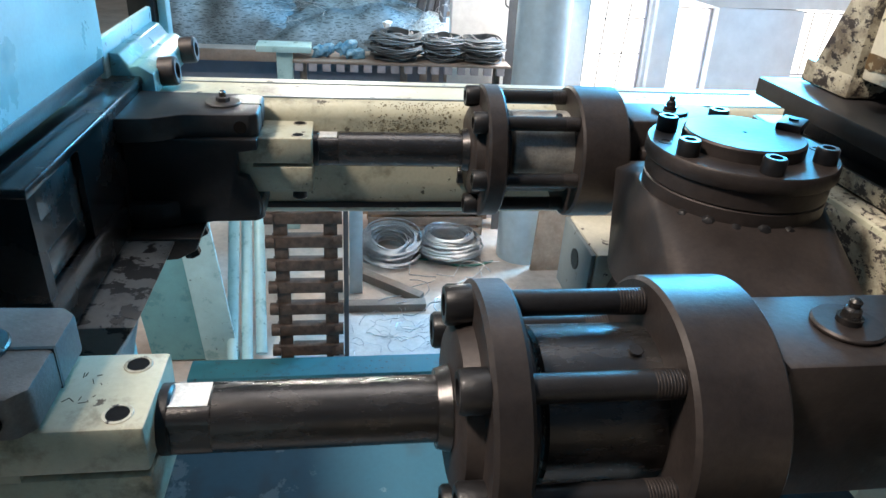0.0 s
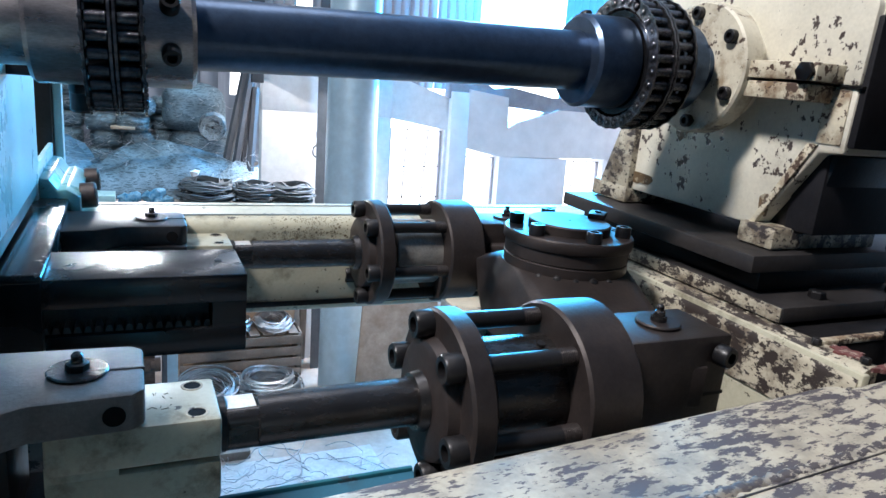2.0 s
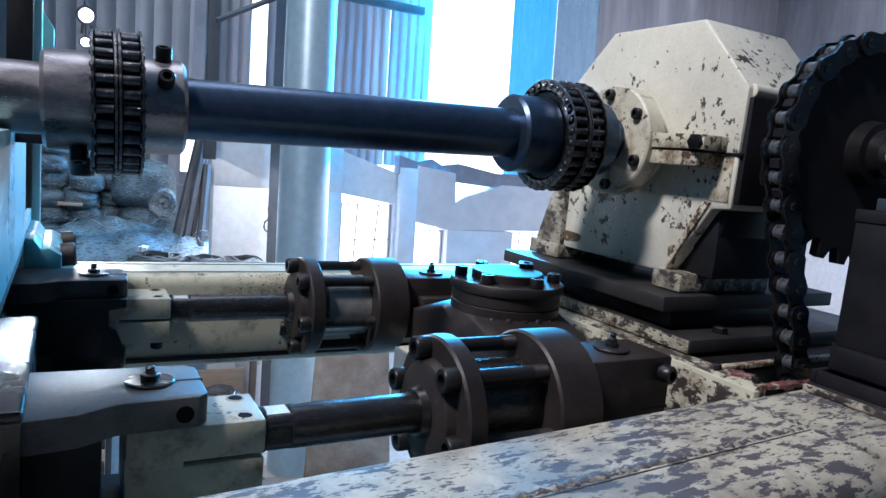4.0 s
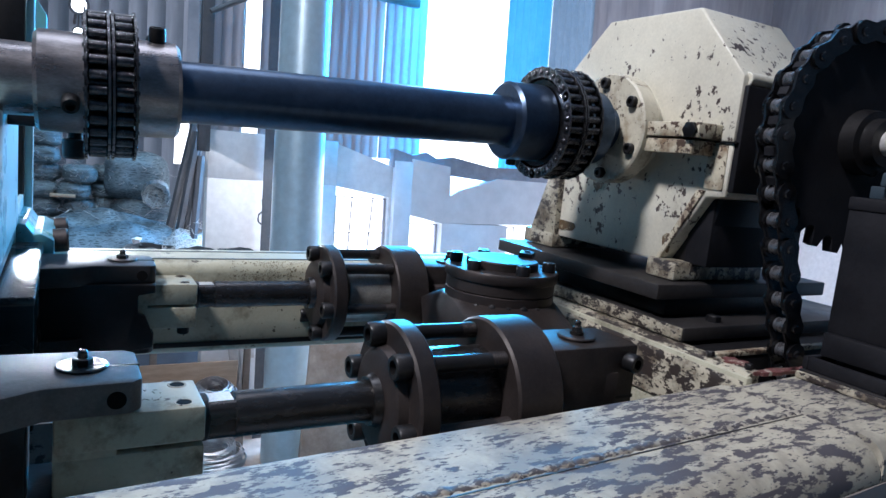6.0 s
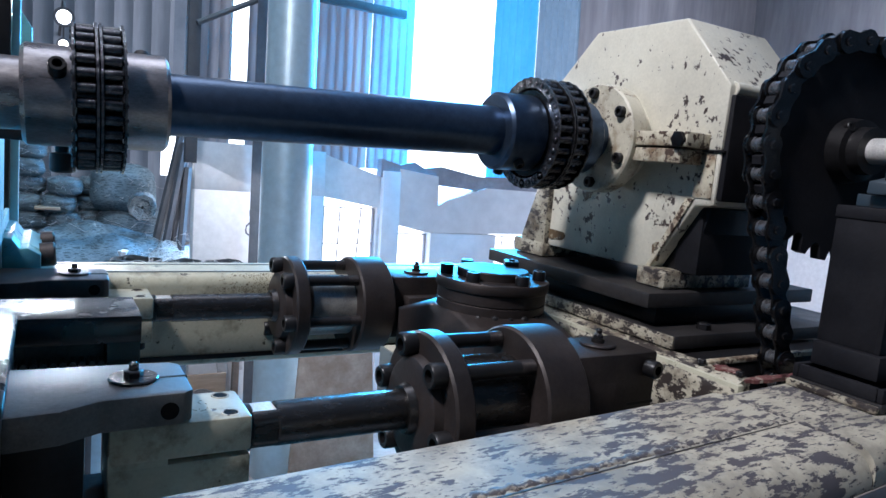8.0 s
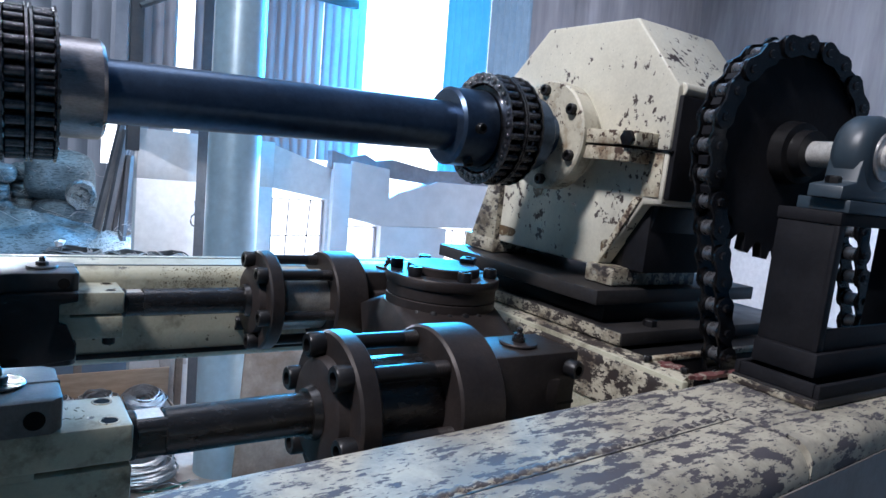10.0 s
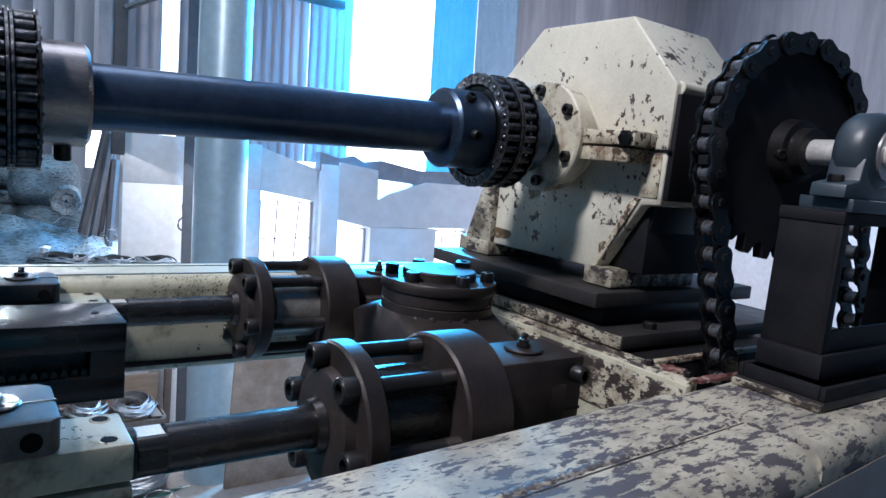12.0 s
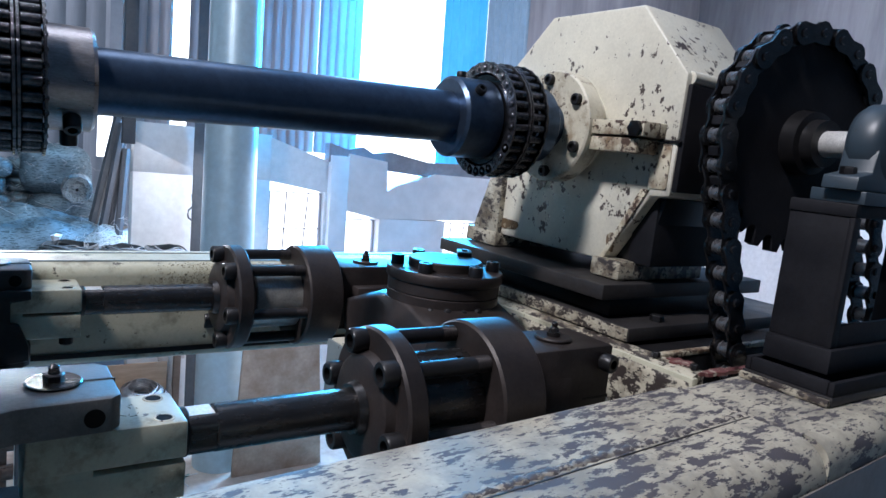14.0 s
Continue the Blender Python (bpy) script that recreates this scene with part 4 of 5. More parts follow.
# ---- connecting links: clamp block, rod, spring buffer and head ----
def link(name, label, pin_left, block_right, sleeve, m, flip):
    """x from the head's pin; the rod runs to negative x. z is absolute."""
    k = thing(name, label, "connecting rod", m, "connecting rods of the rocker")
    Z = 0.768
    # head with its clamp slot
    part("head", box(B(), -0.092, 0.092, -0.058, 0.058, 0.690, 0.846, 0.005), M_BLACKENED, k)
    part("head_slot", box(B(), 0.03, 0.0925, -0.0585, -0.030, 0.752, 0.757, 0), M_OILY, k)
    part("pinch_bolt", socket_bolt(B(), (0.070, -0.058, 0.818), (0.15, -1, 0), 0.016, 0.022), M_OILY, k)
    part("pin_washer", ringbar(B(), (0, 0, 0.846), (0, 0, 1), 0.006, 0.033, 0, 0.002), M_BLACKENED, k)
    part("grease_nipple", lathe(B(), (0, 0, 0.852), (0, 0, 1), [(0, 0), (0, 0.012), (0.006, 0.012), (0.006, 0.009), (0.014, 0.008), (0.016, 0.005), (0.022, 0.006), (0.025, 0.003), (0.025, 0)], 12), M_ROD, k)
    # spring buffer
    part("large_ring", ringbar(B(), (-0.193, 0, Z), (1, 0, 0), 0.084, 0.119, 0.0, 0.004, 64), M_BLACKENED, k)
    part("small_ring", ringbar(B(), (-0.355, 0, Z), (1, 0, 0), 0.034, 0.118, 0.05, 0.004, 64), M_BLACKENED, k)
    part("end_cap", lathe(B(), (-0.373, 0, Z), (1, 0, 0), [(0, 0.03), (0, 0.070), (0.004, 0.078), (0.018, 0.082), (0.018, 0.03)], 40), M_BLACKENED, k)
    part("gland", lathe(B(), (-0.386, 0, Z), (1, 0, 0), [(0, 0.026), (0, 0.036), (0.012, 0.040), (0.012, 0.026)], 32), M_ROD, k)
    part("sleeve", ringbar(B(), (-0.302, 0, Z), (1, 0, 0), 0.112, 0.074, 0, 0.003, 48), sleeve, k)
    part("inner_disc", ringbar(B(), (-0.321, 0, Z), (1, 0, 0), 0.012, 0.086, 0, 0.002, 48), M_OILY, k)
    for i in range(6):
        a = radians(12 + 60 * i)
        y, z = 0.097 * math.cos(a), Z + 0.097 * math.sin(a)
        part("tie_bolt", rod(B(), (-0.355, y, z), (-0.185, y, z), 0.0125, 16), M_OILY, k)
        part("bolt_head", socket_bolt(B(), (-0.355, y, z), (-1, 0, 0), 0.019, 0.024), M_OILY, k)
        bm = B()
        for q in range(9):
            ringbar(bm, (-0.2185 + 0.0028 * q, y, z), (1, 0, 0), 0.0018, 0.0131, 0, 0.0004, 14)
        part("thread", bm, M_BLACKENED, k)
    part("vent_hole", lathe(B(), (-0.215, -0.020 * 1, Z + 0.0715), (0, -0.26, 0.96), [(0, 0), (0, 0.006), (0.0035, 0.006), (0.0035, 0)], 14), M_OILY, k)
    # rod with spanner flats
    part("rod", rod(B(), (block_right + 0.042, 0, Z), (-0.37, 0, Z), 0.0305, 36, 0.002), M_ROD, k)
    pts = []
    for i in range(36):
        a = radians(10 * i)
        pts.append((max(-0.026, 0.0305 * math.cos(a)), Z + max(-0.0255, min(0.0255, 0.0305 * math.sin(a)))))
    part("spanner_neck", extrude_poly(B(), pts, "x", block_right, block_right + 0.043), M_ROD, k)
    part("spanner_flat", box(B(), block_right + 0.006, block_right + 0.041, -0.0155, 0.0155, Z + 0.0250, Z + 0.0262, 0), M_BRIGHT, k, "bright worn spanner flat")
    part("lock_ring", ringbar(B(), (block_right - 0.002, 0, Z), (1, 0, 0), 0.012, 0.031, 0, 0.002, 28), M_OILY, k)
    # clamp block
    bm = B()
    x0, x1 = pin_left - 0.03, block_right
    box(bm, x0, x1, -0.050, 0.050, 0.757, 0.803, 0.004)
    box(bm, x0, x1, -0.050, 0.050, 0.705, 0.752, 0.004)
    box(bm, x0, x1 - 0.10, -0.049, 0.049, 0.74, 0.77, 0)
    part("clamp_block", bm, M_BLOCK, k, "cream-painted split clamp block")
    for y in (-0.032, 0.032):
        bm = B()
        lathe(bm, (x1 - 0.024, y, 0.8005), (0, 0, 1), [(0.0030, 0), (0.0030, 0.0092), (0, 0.0098)], 20)
        # black disc in place of the dark inside of the hole
        part("bolt_hole", bm, M_HOLE, k, "flat black disc for a shaded bolt hole")
        part("hole_rim", ringbar(B(), (x1 - 0.024, y, 0.8022), (0, 0, 1), 0.0016, 0.0122, 0.0094, 0.0006, 24), M_EDGE, k, "grimy rim of the bolt hole")
        part("clamp_bolt", socket_bolt(B(), (x1 - 0.024, y, 0.705), (0, 0, -1), 0.013, 0.016), M_OILY, k)
    if flip:
        rnd = random.Random(5)
        for i in range(11):
            m = Matrix.Translation((x1 - 0.058 + rnd.uniform(-0.012, 0.012), rnd.uniform(-0.022, 0.022), 0.8028)) @ Matrix.Rotation(rnd.uniform(0.2, 2.4), 4, "Z")
            w = rnd.uniform(0.0012, 0.0035)
            part("scratch", box(B(), -w, w, -0.0003, 0.0003, 0, 0.0005, 0), M_HOLE, k, "", m)
    return k


def carriage(name, label, yc, y0, y1, pin_x, beam_x0, beam_x1, m, slot):
    """Cross beam that carries the fork of one link. Places are in the world's x with the rocker in its left position."""
    c = thing(name, label, "machine carriage", m, "carriages")
    bm = B()
    box(bm, beam_x0, beam_x1, y0, y1, 0.853, 0.868, 0.004)
    box(bm, beam_x0, beam_x1, y0, y1, 0.655, 0.720, 0.004)
    if slot:
        box(bm, beam_x0 + 0.002, beam_x1 - 0.002, y0 + 0.001, 0.8125, 0.718, 0.855, 0)
        box(bm, beam_x0 + 0.002, beam_x1 - 0.002, 0.9595, y1 - 0.001, 0.718, 0.855, 0)
    else:
        box(bm, beam_x0 + 0.002, beam_x1 - 0.002, y0 + 0.001, y1 - 0.001, 0.718, 0.855, 0)
    part("cross_beam", bm, M_WET, c, "wet oily black cross beam")
    xr = pin_x + 0.062
    outline = [(beam_x1 - 0.004, yc - 0.095), (beam_x1 + 0.05, yc - 0.088), (beam_x1 + 0.09, yc - 0.066), (xr - 0.012, yc - 0.062), (xr, yc - 0.05), (xr, yc + 0.05), (xr - 0.012, yc + 0.062), (beam_x1 - 0.004, yc + 0.070)]
    bm = B()
    extrude_poly(bm, outline, "z", 0.806, 0.846, 0.004)
    part("fork_upper_arm", bm, M_FORK if not slot else M_DARKPLATE, c, "worn steel upper arm of the fork")
    bm = B()
    extrude_poly(bm, outline, "z", 0.655, 0.7, 0.004)
    part("fork_lower_arm", bm, M_OILY, c)
    part("fork_root", box(B(), beam_x1 - 0.004, beam_x1 + 0.075, yc - 0.07, yc + 0.055, 0.695, 0.81, 0.003), M_OILY, c)
    if slot:
        part("fork_cheek", extrude_poly(B(), [(beam_x1 - 0.002, 0.808), (xr - 0.002, 0.808), (xr - 0.002, 0.79), (xr - 0.035, 0.785), (xr - 0.035, 0.745), (xr - 0.02, 0.74), (xr - 0.004, 0.70), (xr - 0.004, 0.672), (xr - 0.06, 0.664), (beam_x1 - 0.002, 0.64)], "y", yc - 0.075, yc - 0.0515, 0.003), M_OILY, c, "oily black cheek of the fork")
    part("slit", box(B(), xr - 0.045, xr + 0.0006, yc - 0.002, yc + 0.002, 0.807, 0.8467, 0), M_OILY, c)
    part("pin_washer", ringbar(B(), (pin_x, yc, 0.846), (0, 0, 1), 0.004, 0.029, 0, 0.0015, 40), M_DARKPLATE if slot else M_ROD, c)
    part("pin_nut", hexnut(B(), (pin_x, yc, 0.850), (0, 0, 1), 0.0115, 0.008), M_OILY, c)
    part("grease_nipple", lathe(B(), (pin_x, yc, 0.858), (0, 0, 1), [(0, 0), (0, 0.0062), (0.005, 0.0055), (0.007, 0.006), (0.010, 0.0035), (0.010, 0)], 12), M_ROD, c)
    part("cross_hole", lathe(B(), (xr - 0.028, yc - 0.0632, 0.825), (0, -1, 0), [(0, 0), (0, 0.0105), (0.0012, 0.0105), (0.0012, 0)], 20), M_HOLE, c)
    return c


NEAR_Y, FAR_Y = 0.520, 1.211
NEAR_PIN, FAR_PIN = PIVOT.x + ARM * math.sin(radians(L_ANGLE)), PIVOT.x - ARM * math.sin(radians(L_ANGLE))
NEAR_LINK = link("connecting_rod", "blackened steel connecting rod with spring buffer and cream clamp block", -0.758, -0.622, M_ROD, Matrix.Translation((NEAR_PIN, NEAR_Y, 0)), True)
FAR_LINK = link("connecting_rod", "blackened connecting rod with a bright sleeve in its spring buffer", -0.795, -0.648, M_SLEEVE, Matrix.Translation((FAR_PIN, FAR_Y, 0)), False)
NEAR_CAR = carriage("near_carriage", "oily black carriage with a worn steel fork", NEAR_Y, 0.40, 0.785, -0.255, -0.52, -0.385, Matrix(), False)
FAR_CAR = carriage("far_carriage", "oily black carriage beam with a steel fork", FAR_Y, 0.79, 1.375, -0.165, -0.43, -0.312, Matrix(), True)


# ---- slide block ----
def slide_block():
    s = thing("slide_block", "oily black slide block with a toothed recess in its side", "slide block", Matrix.Translation((-0.045, 0.886, 0)))
    bm = B()
    box(bm, -0.42, 0, -0.072, 0.072, 0.808, 0.852, 0.002)
    box(bm, -0.42, 0, -0.072, 0.072, 0.728, 0.768, 0.002)
    box(bm, -0.050, -0.001, -0.071, 0.071, 0.766, 0.81, 0)
    box(bm, -0.419, -0.045, -0.02, 0.071, 0.766, 0.81, 0)
    part("body", bm, M_WET, s)
    bm = B()
    for i in range(26):
        x = -0.40 + 0.0135 * i
        extrude_poly(bm, [(x, 0.768), (x + 0.011, 0.768), (x + 0.008, 0.777), (x + 0.003, 0.777)], "y", -0.060, -0.022)
    box(bm, -0.41, -0.052, -0.030, -0.019, 0.768, 0.806, 0)
    part("rack", bm, M_FORK, s, "row of grimy rack teeth")
    bm = B()
    lathe(bm, (-0.035, 0.0, 0.852), (0, 0, 1), [(0, 0), (0, 0.006), (0.001, 0.006), (0.001, 0)], 14)
    part("screw_hole", bm, M_OILY, s)
    return s


SLIDE_OB = slide_block()


# ---- left hand side: teal side plate and its bracket ----
def side_plate():
    p = thing("side_plate", "pale teal painted steel side plate streaked with oil", "steel plate")
    part("plate", box(B(), -0.382, -0.358, 0.30, 1.262, 0.908, 1.138, 0.002), M_PALETEAL, p)
    part("lower_edge", box(B(), -0.40, -0.362, 0.30, 1.262, 0.880, 0.906, 0.002), M_OILY, p)
    part("bracket", box(B(), -0.645, -0.38, 0.45, 0.55, 0.95, 1.05, 0.003), M_OILY, p)
    part("oiler_arm", box(B(), -0.365, -0.250, 0.945, 0.965, 1.116, 1.134, 0.002), M_OILY, p)
    part("oiler_cup", lathe(B(), (-0.262, 0.955, 1.118), (0, 0, -1), [(0, 0), (0, 0.011), (0.016, 0.011), (0.018, 0.019), (0.046, 0.019), (0.050, 0.015), (0.050, 0)], 18), M_OILY, p, "black oil cup under the shaft")
    g_ = thing("guide_bracket", "paint-caked teal guide bracket with two round bolts", "bracket")
    part("flange", box(B(), -0.372, -0.362, 1.268, 1.60, 0.838, 0.935, 0.002), M_PALETEAL, g_)
    bm = B()
    extrude_poly(bm, [(-0.362, 0.834), (-0.292, 0.834), (-0.292, 0.872), (-0.316, 0.886), (-0.330, 0.884), (-0.345, 0.906), (-0.362, 0.908)], "y", 1.29, 1.585, 0.003)
    part("body", bm, M_TEAL, g_)
    for y in (1.35, 1.53):
        part("bolt", socket_bolt(B(), (-0.294, y, 0.862), (1, 0, 0.1), 0.026, 0.030), M_BLACKENED, g_)
    q = thing("frame_upright", "black steel upright edged with teal paint", "frame")
    part("upright", box(B(), -0.42, -0.365, 1.64, 1.70, 0.80, 1.95, 0.003), M_OILY, q)
    part("foot", box(B(), -0.42, -0.365, 1.455, 1.645, 0.79, 0.828, 0.003), M_OILY, q)
    part("edge_strip", box(B(), -0.363, -0.345, 1.66, 1.70, 0.833, 1.95, 0.002), M_PALETEAL, q)


side_plate()


def guide_casting():
    c = thing("guide_casting", "grimy grey guide casting under the carriages", "casting")
    bm = B()
    extrude_poly(bm, [(-0.645, 0.648), (-0.24, 0.648), (-0.30, 0.56), (-0.37, 0.40), (-0.42, 0.2), (-0.645, 0.2)], "y", 0.84, 1.24, 0.006)
    part("body", bm, M_CASTING, c)
    bm = B()
    extrude_poly(bm, [(-0.32, 0.652), (-0.20, 0.652), (-0.21, 0.628), (-0.24, 0.612), (-0.31, 0.606)], "y", 1.09, 1.255, 0.004)
    part("lip", bm, M_BLACKENED, c)
    for y in (1.12, 1.2):
        part("bolt", hexnut(B(), (-0.225, y, 0.618), (0.3, 0, -1), 0.014, 0.014), M_OILY, c)


guide_casting()


def far_panels():
    """Teal frame of the neighbouring machine, above and behind the shaft's end."""
    f = thing("teal_press", "teal-painted sheet-metal machine behind the shaft", "machine")
    bm = B()
    extrude_poly(bm, [(-0.46, 1.36), (-0.335, 1.36), (-0.335, 1.47), (-0.42, 1.60), (-0.46, 2.1)], "y", 2.48, 2.60, 0.004)
    part("gusset", bm, M_TEAL, f)
    part("box_frame", box(B(), -1.5, -0.60, 2.4, 2.75, 1.335, 2.3, 0.006), M_TEAL, f)
    part("back_sheet", box(B(), -0.60, -0.44, 2.62, 2.66, 1.30, 2.3, 0.003), M_PLASTERWORN, f, "bare grey sheet")
    part("foot", box(B(), -1.4, -0.9, 2.45, 2.7, FLOOR_Z, 1.335, 0.006), M_TEAL, f)


far_panels()


def left_pedestal():
    # out of view: added to block light from the near carriage
    p = thing("shade_pedestal", "unseen teal pedestal added to shade the near carriage and carry the shaft", "pedestal")
    part("body", box(B(), -0.80, -0.64, 0.30, 1.20, -2.8, 1.08, 0.01), M_TEAL, p)
    part("bearing", ringbar(B(), (-0.78, 0.8765, 1.1735), (1, 0, 0), 0.12, 0.11, 0.055, 0.006), M_BLACKENED, p)


left_pedestal()


# ---- floor level, far below ----
def ringcurve(bm, cx, cy, cz, R, r, n, seed, squash=1.0, tilt=0.0, wire=0.010):
    """A coil of wire: many loose rings packed in a torus."""
    rnd = random.Random(seed)
    for i in range(n):
        a = rnd.random() * 2 * math.pi
        q = r * math.sqrt(rnd.random())
        rr, zz = R + q * math.cos(a), cz + r * squash + q * math.sin(a) * squash
        ox, oy = rnd.uniform(-1, 1) * 0.02, rnd.uniform(-1, 1) * 0.02
        ph, wob = rnd.random() * 6.28, rnd.uniform(0.005, 0.025)
        prev, first = None, None
        for s in range(33):
            th = 2 * math.pi * s / 32
            rad = rr + wob * math.sin(2 * th + ph)
            c = Vector((cx + ox + rad * math.cos(th), cy + oy + rad * math.sin(th), zz + wob * math.cos(3 * th + ph)))
            out = Vector((math.cos(th), math.sin(th), 0))
            ring = [bm.verts.new(c + out * (wire * math.cos(k)) + Vector((0, 0, wire * math.sin(k)))) for k in (0, 2.09, 4.19)]
            if prev:
                for k in range(3):
                    bm.faces.new((prev[k], prev[(k + 1) % 3], ring[(k + 1) % 3], ring[k]))
            prev = ring
    return bm


def strand(bm, pts, r, seg=5):
    """One bent wire: a ring of points carried along a line."""
    prev = None
    for i, p in enumerate(pts):
        d = (pts[min(i + 1, len(pts) - 1)] - pts[max(i - 1, 0)]).normalized()
        m = basis(p, d)
        ring = [bm.verts.new(m @ Vector((r * math.cos(2 * math.pi * k / seg), r * math.sin(2 * math.pi * k / seg), 0))) for k in range(seg)]
        if prev:
            for k in range(seg):
                bm.faces.new((prev[k], prev[(k + 1) % seg], ring[(k + 1) % seg], ring[k]))
        else:
            bm.faces.new(ring[::-1])
        prev = ring
    bm.faces.new(prev)
    return bm


def wire_coils():
    for name, x, y, seed, lean in (("wire_coil", 0.56, 7.42, 3, 12), ("wire_coil", 1.26, 7.40, 4, -4)):
        c = thing(name, "loose coil of bright galvanised wire on the floor", "wire coil", Matrix.Translation((x, y, FLOOR_Z)) @ Matrix.Rotation(radians(lean), 4, "X"), "wire coils")
        tagged(part("winding", ringcurve(B(), 0, 0, 0.0, 0.30, 0.12, 46, seed, 1.25), M_WIRE, c), kind="stuff")
    r = random.Random(9)
    for i in range(14):
        x, y = r.uniform(0.5, 1.9), r.uniform(5.9, 7.0)
        a, pts = r.uniform(0, 6.28), []
        for s in range(8):
            pts.append(Vector((x, y, FLOOR_Z + 0.012 + 0.10 * abs(math.sin(s * 0.6 + i)))))
            a += r.uniform(-0.9, 0.9)
            x, y = x + 0.12 * math.cos(a), y + 0.12 * math.sin(a)
        solid("wire_scrap", strand(B(), pts, 0.006), M_WIRE, "curled offcut of thin wire on the floor", "wire scrap", group="wire scraps")


def floor_things():
    b = thing("floor_timber", "grey wooden trestle lying on the concrete floor", "timber")
    bm = B()
    extrude_poly(bm, [(0.05, 6.9), (0.16, 6.95), (0.86, 6.35), (0.80, 6.25)], "z", FLOOR_Z, FLOOR_Z + 0.10, 0.004)
    part("slat", bm, M_PALLET, b)
    part("slat", box(B(), -0.1, 0.86, 6.12, 6.24, FLOOR_Z, FLOOR_Z + 0.09, 0.004), M_PALLET, b)
    sh = thing("floor_sheet", "pale sheet on the floor strewn with loose wire", "sheet")
    part("sheet", box(B(), -0.1, 2.1, 5.2, 6.02, FLOOR_Z, FLOOR_Z + 0.03, 0.006), M_PALEDUST, sh)
    bm = B()
    r = random.Random(4)
    for i in range(46):
        p, a = Vector((r.uniform(0.0, 2.0), r.uniform(5.3, 5.95), FLOOR_Z + 0.034)), r.uniform(0, 6.28)
        for k in range(9):
            q = p + Vector((0.05 * math.cos(a), 0.05 * math.sin(a), 0))
            q.z = FLOOR_Z + 0.034 + 0.03 * abs(math.sin(k + i))
            rod(bm, p, q, 0.0032, 3, 0.0005)
            p, a = q, a + r.uniform(-0.8, 0.8)
    tagged(part("loose_wire", bm, M_WIRE, sh), kind="stuff")
    pl = thing("timber_plank", "raw timber plank along the wall", "plank")
    part("plank", box(B(), 0.2, 2.3, 8.55, 8.75, FLOOR_Z, FLOOR_Z + 0.16, 0.006), M_WOOD, pl)
    cb = thing("cardboard_sheet", "brown cardboard leaning by the column", "cardboard")
    bm = B()
    extrude_poly(bm, [(2.2, FLOOR_Z), (3.3, FLOOR_Z), (3.15, -1.2), (2.25, -1.1)], "y", 6.95, 7.0, 0.003)
    part("sheet", bm, M_CARD, cb)
    cr = thing("timber_crate", "low slatted timber crate holding wire coils", "crate")
    for z in (0.02, 0.17, 0.32, 0.47):
        part("front_board", box(B(), 0.30, 1.74, 7.84, 7.865, FLOOR_Z + z, FLOOR_Z + z + 0.115, 0.004), M_PALLET, cr)
    for x in (0.30, 1.02, 1.70):
        part("corner_post", box(B(), x, x + 0.04, 7.866, 7.906, FLOOR_Z, FLOOR_Z + 0.60, 0.003), M_PALLET, cr)
    part("side_board", box(B(), 1.742, 1.765, 7.86, 8.34, FLOOR_Z + 0.02, FLOOR_Z + 0.60, 0.004), M_PALLET, cr)
    for i in range(9):
        part("top_slat", box(B(), 0.31 + 0.16 * i, 0.43 + 0.16 * i, 7.85, 8.34, FLOOR_Z + 0.60, FLOOR_Z + 0.62, 0.003), M_PALLET, cr)
    part("back_board", box(B(), 0.30, 1.76, 8.342, 8.37, FLOOR_Z + 0.02, FLOOR_Z + 0.98, 0.004), M_WOOD, cr, "raw timber back board")
    for i, (x, lean) in enumerate(((1.42, 16), (0.92, 5), (0.50, -3))):
        wc = thing("wire_coil", "loose coil of pale wire lying on a timber crate", "wire coil", Matrix.Translation((x, 8.08, FLOOR_Z + 0.625)) @ Matrix.Rotation(radians(lean), 4, "X"), "coils on the crate")
        tagged(part("winding", ringcurve(B(), 0, 0, 0.0, 0.165, 0.065, 34, 21 + i, 1.3, wire=0.008), M_WIRE, wc), kind="stuff")
    for x0, x1, z1, y in ((1.80, 1.60, -1.35, 8.42), (1.98, 1.84, -1.55, 8.48)):
        lb = thing("leaning_board", "pale dusty board leaning against the stand", "board", None, "leaning boards")
        part("board", extrude_poly(B(), [(x0, FLOOR_Z), (x0 + 0.13, FLOOR_Z), (x1 + 0.13, z1), (x1, z1)], "y", y, y + 0.03, 0.003), M_PALEDUST, lb)
    gh = thing("green_hose", "thin green hose on the floor", "hose")
    pts = [Vector((0.5 + 0.16 * i, 7.15 + 0.10 * math.sin(i * 0.8), FLOOR_Z + 0.02)) for i in range(9)]
    part("hose", strand(B(), pts, 0.014, 8), plain("green_rubber", (0.03, 0.16, 0.13), (0.05, 0.22, 0.18), 0.5), gh)


